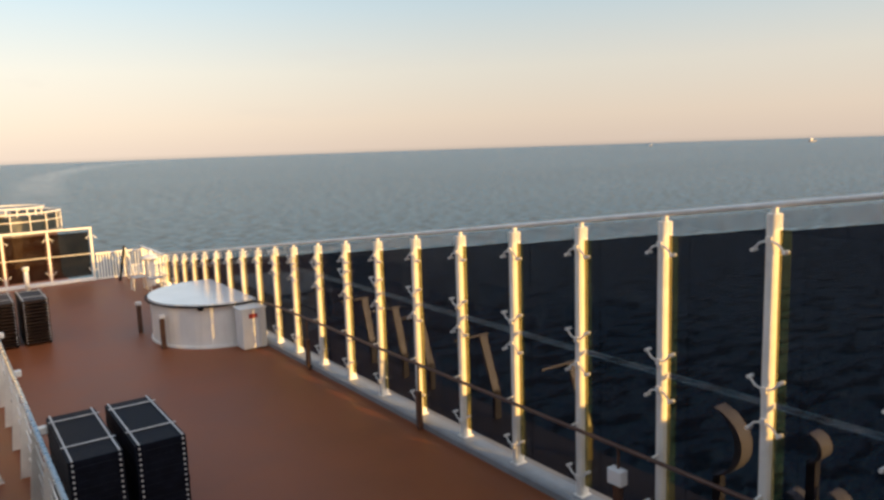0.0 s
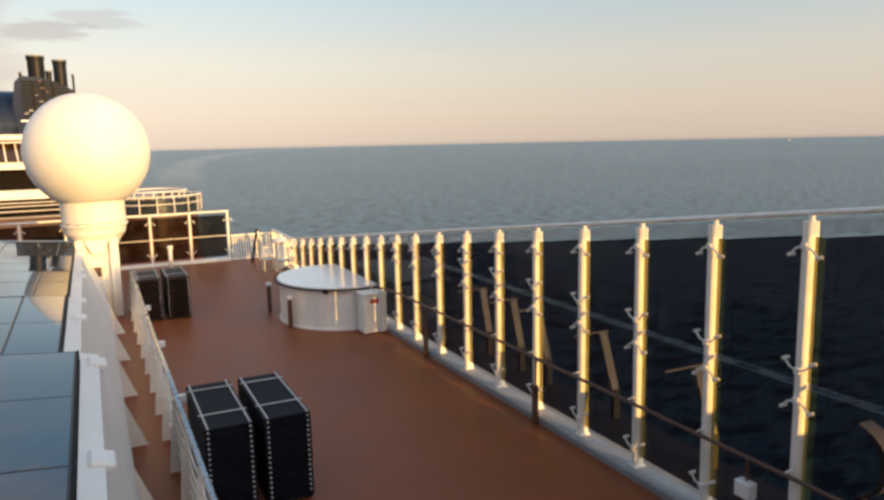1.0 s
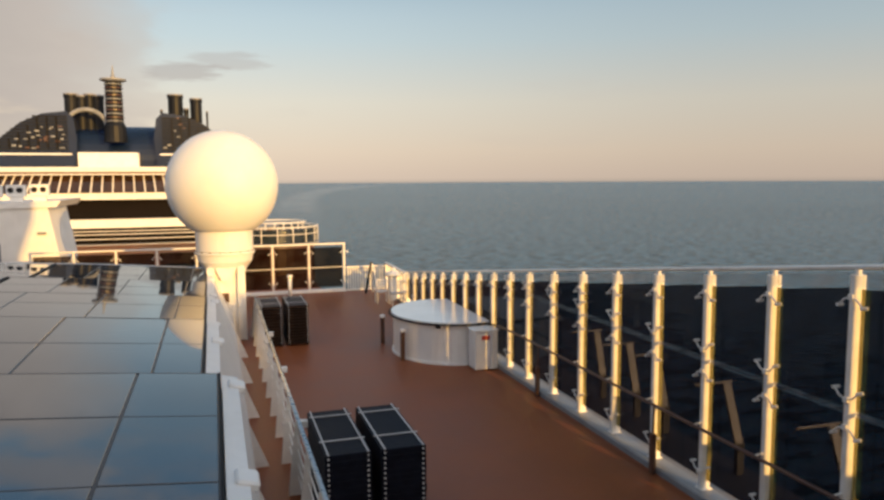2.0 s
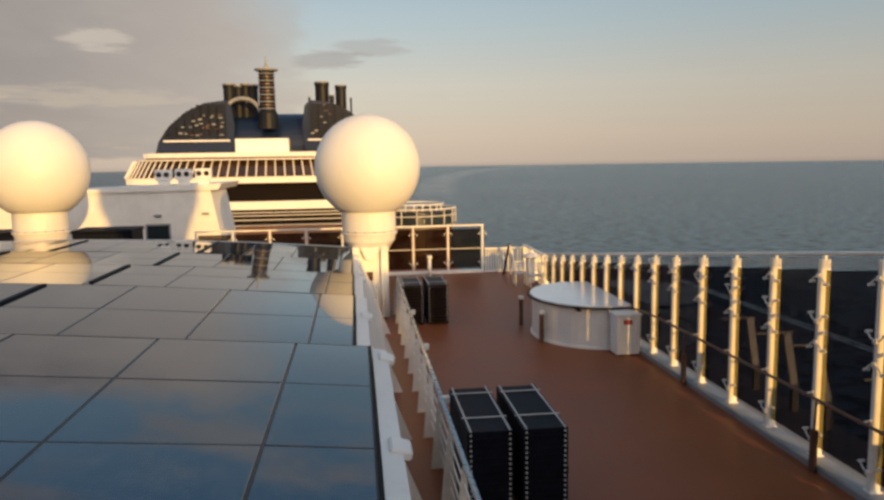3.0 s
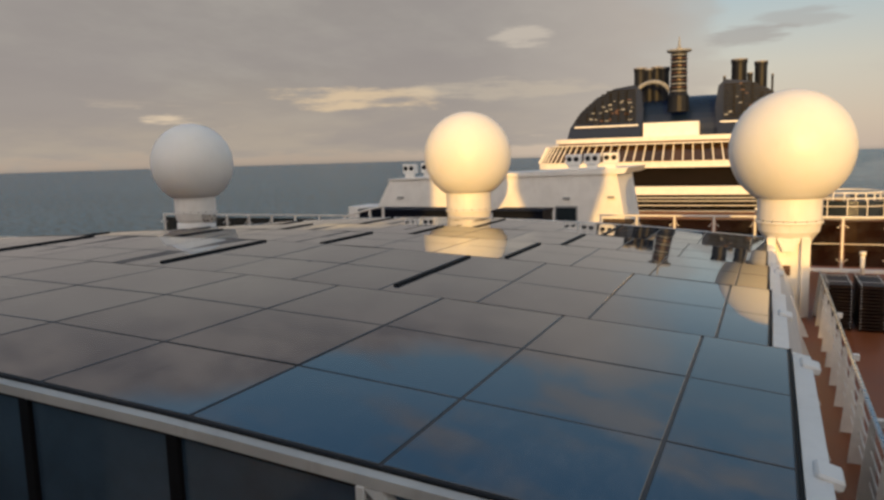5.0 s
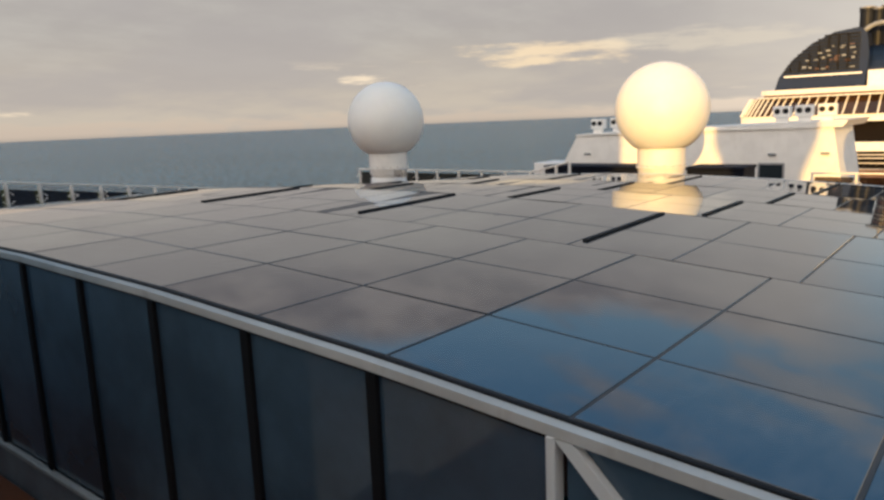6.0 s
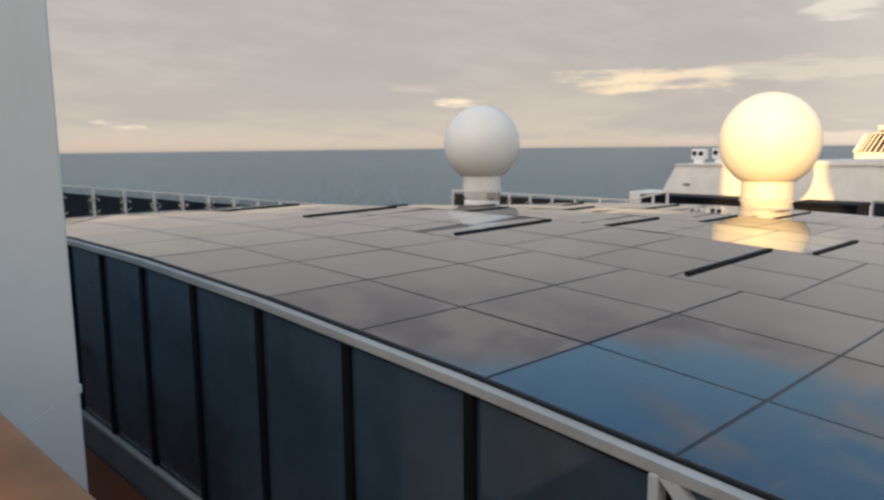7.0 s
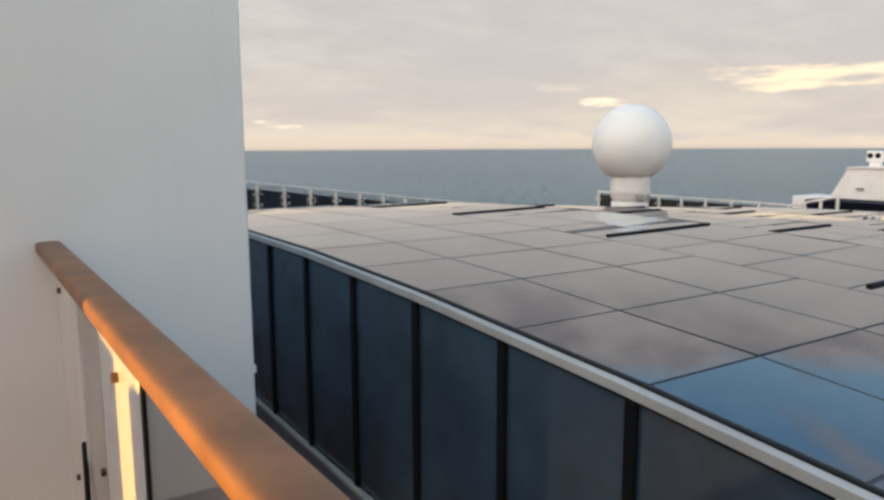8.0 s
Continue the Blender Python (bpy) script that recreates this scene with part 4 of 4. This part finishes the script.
# set-back decks painted near-black in place of their shade
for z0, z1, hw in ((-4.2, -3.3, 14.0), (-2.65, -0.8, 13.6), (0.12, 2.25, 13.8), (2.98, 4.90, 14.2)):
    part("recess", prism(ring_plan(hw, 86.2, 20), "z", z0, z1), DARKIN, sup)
# slanted panes and white mullions of the window band
seg = 46
for i in range(seg):
    a0, a1 = math.pi * i / seg, math.pi * (i + 1) / seg

    def rim(a, hw, off=0.0):
        return Vector((FX + hw * math.cos(a), 85 + 2 - (2 + off) * abs(math.sin(a)) ** 0.6, 0))
    bm = bmesh.new()
    p = [rim(a0, 16.0, 0.1) + Vector((0, 0, 2.99)), rim(a1, 16.0, 0.1) + Vector((0, 0, 2.99)), rim(a1, 15.0, -0.9) + Vector((0, 0, 4.89)), rim(a0, 15.0, -0.9) + Vector((0, 0, 4.89))]
    inner = [q + Vector((0, 0.08, 0)) for q in p]
    vs = [bm.verts.new(q) for q in p] + [bm.verts.new(q) for q in inner]
    for f in ((0, 1, 2, 3), (7, 6, 5, 4), (0, 4, 5, 1), (1, 5, 6, 2), (2, 6, 7, 3), (3, 7, 4, 0)):
        bm.faces.new([vs[k] for k in f])
    part("window", bm, BRONZE, sup)
    part("mullion", rod(p[0] - Vector((0, 0.06, 0)), p[3] - Vector((0, 0.06, 0)), 0.075, 6), WHITE, sup)
for z in (-1.15, -1.5, -2.0):
    part("rail", bar_along([(FX + 14.6 * math.cos(a), 87 - 2.1 * abs(math.sin(a)) ** 0.6, z) for a in (math.pi * i / 20 for i in range(21))], 0.05, 0.05, None, 5), POST, sup)

funnel = thing("funnel", (FX, 96, 5.75), "dark navy funnel casing with louvred sides", "funnel")


def shell(mirror):
    """One rounded side of the casing."""
    prof = [(13.3, 5.78), (12.9, 7.2), (11.6, 9.0), (9.6, 10.7), (7.4, 11.7), (5.0, 12.0), (4.3, 11.3), (4.0, 9.0), (4.3, 5.78)]
    return prism([(FX + mirror * x, z) for x, z in prof], "y", 90.0, 104.0)


for s in (-1, 1):
    sh = part("side_shell", shell(s), NAVY, funnel)
    z = 7.7
    while z < 11.3:
        reach = 12.6 - 0.33 * (z - 7.0) ** 1.75
        x0, x1 = sorted((FX + s * 4.9, FX + s * reach))
        part("louvre", box(x0, x1, 89.86, 90.02, z, z + 0.16), SOOT, sh)
        z += 0.36
    for i in range(7):
        x = FX + s * (6.0 + 0.95 * i)
        zt = 11.4 if i < 3 else 11.2 - (i - 2) * 0.75
        part("louvre_rib", box(x - 0.07, x + 0.07, 89.80, 89.86, 7.7, zt), SOOT, sh)
    # small boxes scattered to stand in for glints on the dark louvres
    for i in range(26):
        x = FX + s * random.uniform(5.2, 10.6)
        z = random.uniform(7.8, 11.4 - max(0.0, (abs(x - FX) - 7.5) * 0.75))
        part("glint_box", box(x - random.uniform(0.12, 0.38), x + 0.12, 89.74, 89.82, z, z + random.uniform(0.08, 0.2)), KERB if i % 3 else BROWN, sh)
    x0, x1 = sorted((FX + s * 4.6, FX + s * 12.3))
    part("white_line", box(x0, x1, 89.84, 90.0, 7.16, 7.34), WHITE, sh)
arc = [(91.2 + 4.2 * (1 - math.cos(radians(a))), 6.6 + 4.1 * math.sin(radians(a))) for a in range(0, 91, 9)]
part("saddle", prism([(91.2, 5.78)] + arc + [(103.0, 10.7), (103.0, 5.78)], "x", FX - 4.4, FX + 4.4), NAVY, funnel)
part("front_panel", box(FX - 4.0, FX + 2.3, 89.7, 91.0, 5.1, 7.45, 0.05), WHITE, funnel, "white sunlit front panel")
bm = bmesh.new()
bar = [(FX - 3.1 + 2.1 * math.cos(a), 90.9, 10.4 + 1.9 * math.sin(a)) for a in (math.pi * i / 14 for i in range(15))]
for a, b in zip(bar, bar[1:]):
    rod(a, b, 0.24, 8, None, bm)
part("arch_pipe", bm, KERB, funnel, "pale arched duct")
tw = part("mast", lathe([(1.25, 8.6), (1.15, 10.4), (0.95, 10.8), (0.86, 15.3), (1.05, 15.4)], (FX - 0.05, 90.2, 0), 16), PIPE, funnel, "dark lattice-banded mast")
for i in range(11):
    z = 10.9 + 0.41 * i
    part("mast_band", lathe([(0.93, 0.0), (1.0, 0.03), (1.0, 0.10), (0.93, 0.13)], (FX - 0.05, 90.2, z), 16), BROWN if i % 2 else KERB, tw)
part("mast_platform", lathe([(1.1, 15.35), (1.42, 15.5), (1.40, 15.66), (0.35, 15.72), (0.14, 16.2), (0.04, 17.2)], (FX - 0.05, 90.2, 0), 16), KERB, tw)
for x, r, zt in ((-5.05, 0.75, 14.3), (-3.95, 0.62, 14.1), (-3.1, 0.62, 14.3), (-2.2, 0.62, 14.2), (6.3, 0.85, 14.5), (8.65, 0.68, 14.1), (7.5, 0.3, 12.9), (4.7, 0.15, 12.7), (9.9, 0.12, 12.6)):
    pipe = part("exhaust_pipe", lathe([(r, 9.5), (r, zt - 0.5), (r * 1.08, zt - 0.45), (r * 1.08, zt), (r * 0.8, zt)], (FX + x, 94.0, 0), 16), PIPE, funnel)
    part("pipe_rim", lathe([(r * 1.1, -0.14), (r * 1.1, 0.02)], (FX + x, 94.0, zt), 16), GREY, pipe)

# round deck at the ship's side, between the hall and the funnel
rnd = thing("side_terrace", (6.2, 56, -3), "sunlit round side terrace with railing posts", "terrace", kind="structure")
TX, TY, TZ = 4.2, 56.0, -0.25
part("terrace_drum", lathe([(3.0, -6.0), (3.0, TZ - 0.3)], (TX, TY, 0), 32), BROWN, rnd, "brown drum below the terrace")
part("terrace_floor", lathe([(3.1, TZ - 0.3), (3.35, TZ - 0.22), (3.35, TZ - 0.05), (0.1, TZ)], (TX, TY, 0), 32), KERB, rnd)
# dark panel added inside the rail to darken the gaps between posts
part("terrace_backing", lathe([(3.16, TZ - 0.05), (3.20, TZ - 0.05), (3.20, TZ + 0.98), (3.16, TZ + 0.98), (3.14, TZ + 0.90), (0.1, TZ + 0.02)], (TX, TY, 0), 32), DGLASS, rnd, "dark panel added behind the rail posts")
part("house", box(1.2, 4.3, 55.0, 60.0, TZ - 0.02, TZ + 1.05, 0.04), BROWN, rnd, "brown glazed house")
part("house_roof", box(1.0, 4.5, 54.8, 60.2, TZ + 1.05, TZ + 1.16, 0.03), KERB, rnd)
for i in range(5):
    x = 1.3 + 0.7 * i
    part("house_mullion", box(x - 0.06, x + 0.06, 54.9, 55.02, TZ, TZ + 1.05), KERB, rnd)
part("house_sill", box(1.2, 4.3, 54.9, 55.02, TZ + 0.42, TZ + 0.50), KERB, rnd)
for k, (r, z, w) in enumerate(((3.28, 1.12, 0.05), (3.28, 0.62, 0.03), (2.35, 1.42, 0.05))):
    pts = [(TX + r * math.cos(radians(-150 + 10 * i)), TY + r * math.sin(radians(-150 + 10 * i)), TZ + z) for i in range(31)]
    part("terrace_rail", bar_along(pts, w, w), POST, rnd)
for i in range(16):
    a = radians(-150 + 300 * i / 15)
    c, d = TX + 3.28 * math.cos(a), TY + 3.28 * math.sin(a)
    part("post", rod((c, d, TZ), (c, d, TZ + 1.12), 0.035, 6), POST, rnd)
for i in range(8):
    a = radians(-140 + 110 * i / 7)
    c, d = TX + 2.35 * math.cos(a), TY + 2.35 * math.sin(a)
    part("canopy_post", rod((c, d, TZ), (c, d, TZ + 1.42), 0.05, 6), POST, rnd)

# pool court between: a sunken floor, and dark decks under the superstructure
single("floor_court", box(-26.8, 6.3, 28.3, 84, -6.0, -2.6), DECK, "red-brown sunken court floor", "deck", "structure")
single("wall_court", box(-26.8, 6.4, 28.12, 28.3, -6.0, -0.02), GREY, "grey bulkhead below the screen", "wall", "structure")
stair = thing("court_stair", (-1.0, 40, -2.6), "dark stair with a pale slanting rail", "stair")
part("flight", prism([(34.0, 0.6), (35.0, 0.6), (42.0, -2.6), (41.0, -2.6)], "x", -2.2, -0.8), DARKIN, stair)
part("stair_rail", rod((-0.8, 34.0, 1.7), (-0.8, 42.0, -1.5), 0.06), POST, stair)
part("landing", box(-2.4, -0.6, 32.6, 34.2, 0.45, 0.6), GREY, stair)
for y in (32.8, 34.0):
    part("landing_leg", box(-0.75, -0.65, y - 0.05, y + 0.05, -2.6, 0.45), GREY, stair)

# ---- the terrace where one stands, the tall white casing and unseen sun blockers ----
single("floor_terrace", box(-3.9, 7.0, -2.6, 0.30, 2.45, 2.65), DECK, "red-brown upper terrace floor", "deck", "structure")
# unseen wall, added so the lower windscreen posts fall in shadow
single("wall_post_shade", box(6.02, 8.6, -0.15, 0.1, -0.3, 2.1, 0.01), WHITE, "unseen white wall added to shade the lower windscreen posts", "wall", "structure")
single("wall_terrace", box(-3.9, 6.0, 0.18, 0.29, 0.0, 2.45), WHITE, "white bulkhead below the upper terrace", "wall", "structure")
casing = thing("wall_casing", (-9, -3, 0), "tall smooth white steel casing", "wall", kind="structure")
part("casing_body", box(-14.0, -5.78, -9.0, 1.71, 0.0, 14.0, 0.015), CLEAN, casing)
# unseen box added to keep the sun off the port windscreen
part("port_sun_block", box(-26.0, -14.02, -9.0, 1.2, 0.0, 9.0, 0.02), CLEAN, casing)
part("weld_seam", prism([(0.2, 1.86), (1.70, 2.60), (1.70, 2.606), (0.2, 1.866)], "x", -5.783, -5.777), WHITE, casing)
part("hinge", box(-5.787, -5.770, 1.695, 1.718, 2.58, 2.64), WHITE, casing)
# unseen walls and roof, added to keep the sun off the glass roof
behind = thing("wall_behind", (0, -3, 2.65), "unseen white walls added behind the terrace to block the sun", "wall", kind="structure")
# unseen low front; its two openings throw sun patches on the rail
for x0, x1, z0, z1 in ((-2.8, 7.2, 2.65, 3.15), (-2.8, 7.2, 4.19, 6.0), (-2.8, -2.6, 3.15, 4.19), (-2.6, -2.2, 3.15, 4.0), (-1.80, -0.35, 3.15, 4.0), (-0.35, 7.2, 3.15, 4.19)):
    part("wall_panel", box(x0, x1, -2.9, -2.62, z0, z1), WHITE, behind)
# unseen tall block added to shade the casing and the far dome
part("upper_sun_block", box(-9.0, -0.47, -14.0, -9.02, 0.0, 14.5), WHITE, behind)
part("parapet", box(-5.77, -2.8, -2.8, -2.62, 2.65, 2.95), WHITE, behind)
part("roof", box(-2.8, 7.2, -9.0, -2.9, 5.85, 6.0), WHITE, behind)
# unseen round block, added to cast the curved shadow on the deck house
stack = thing("mast_house", (4.75, -5, 6), "unseen rounded white block added to shade the deck house", "mast", kind="structure")
part("round_block_body", lathe([(1.4, 6.0), (1.5, 7.0), (2.05, 8.6), (2.05, 13.0)], (4.75, -5.0, 0), 32), WHITE, stack, "", True)

bal = thing("balustrade", (-2.3, 0.4, 2.65), "glass balustrade with a varnished wooden handrail", "balustrade")
def flat_rail(points, half_w, half_h, seg=24):
    """A handrail with a flat top, flat sides and well rounded edges."""
    bm = bmesh.new()
    rings = []
    for i, p in enumerate(points):
        p = Vector(p)
        d = (Vector(points[min(i + 1, len(points) - 1)]) - Vector(points[max(i - 1, 0)])).normalized()
        s = d.cross(Vector((0, 0, 1))).normalized()
        ring = []
        for k in range(seg):
            c, t = math.cos(2 * math.pi * k / seg), math.sin(2 * math.pi * k / seg)
            ring.append(bm.verts.new(p + s * half_w * math.copysign(abs(c) ** 0.45, c) + Vector((0, 0, half_h * math.copysign(abs(t) ** 0.45, t)))))
        rings.append(ring)
    for a, b in zip(rings, rings[1:]):
        for i in range(seg):
            bm.faces.new((a[i], a[(i + 1) % seg], b[(i + 1) % seg], b[i]))
    bm.faces.new(rings[0]), bm.faces.new(rings[-1])
    return bm


part("wooden_rail", flat_rail([(x, 0.385 + 0.019 * (x + 5.76), 3.662) for x in (-5.776, -4.6, -3.0, -1.0, 1.25)], 0.076, 0.040), WOOD, bal, "broad varnished wooden handrail", True)
panel = part("end_panel", box(-5.776, -4.57, 0.412, 0.430, 1.60, 3.62, 0.003), WHITE, bal, "white end panel")
for bx, bz in ((-5.50, 3.42), (-5.19, 2.31), (-4.75, 2.45)):
    part("bolt", rod((bx, 0.392, bz), (bx, 0.414, bz), 0.018, 10), BROWN, panel, "dark bolt head")
slim = part("flange_plate", box(-4.56, -3.70, 0.418, 0.434, 1.60, 3.63, 0.004), FASCIA, bal, "grey-white flange plate")
part("plate_seam", box(-4.575, -4.555, 0.402, 0.436, 1.60, 3.62, 0.004), WHITE, slim)
part("bolt", rod((-3.98, 0.398, 2.82), (-3.98, 0.420, 2.82), 0.018, 10), BROWN, slim, "dark bolt head")
part("cable", bar_along([(-4.66, 0.40, 2.72), (-4.50, 0.385, 2.60), (-4.30, 0.36, 2.30), (-4.15, 0.34, 1.95)], 0.014, 0.014, None, 6), RUBBER, bal, "short black cable", True)
for x in (-3.25, -1.05, 0.95):
    half = 0.43 if x < -3 else 0.27
    p = part("post", box(x - half, x + half, 0.395, 0.42, 1.60, 3.64, 0.006), GLOSS, bal, "broad pale plate post")
    for sx, z in ((0.04, 3.49), (-0.18, 2.87), (0.18, 2.87)):
        part("bolt", rod((x + sx, 0.372, z), (x + sx, 0.398, z), 0.02, 10), BROWN, p, "dark bolt head")
    part("seal", box(x + half + 0.01, x + half + 0.05, 0.40, 0.415, 1.62, 3.62), RUBBER, p)
for a, b in ((-2.76, -1.34), (-0.71, 0.66)):
    part("pane", box(a, b, 0.405, 0.415, 2.14, 3.60), BGLASS, bal, "clear glass pane")
for x in (-3.25, -1.05, 0.95):
    part("foot_bracket", box(x - 0.05, x + 0.05, 0.28, 0.40, 2.30, 2.42), STEEL, bal)

# ---- far vessels on the horizon ----
for x, y, w, h in ((2656, 1394, 46, 5), (2345, 1872, 12, 3)):
    ship = thing("distant_ship", (x, y, -30), "tiny pale ship far off on the horizon", "ship", "ships on the horizon")
    part("hull", box(x - w / 2, x + w / 2, y - 4, y + 4, -31, -30 + h, 0.5), GREY, ship)
    part("deckhouse", box(x - w * 0.3, x - w * 0.05, y - 3, y + 3, -30 + h, -30 + 2.6 * h, 0.3), WHITE, ship)

# ---- panes of the roof ----
for sec in SECTIONS:
    lay_panes(roof, sec)
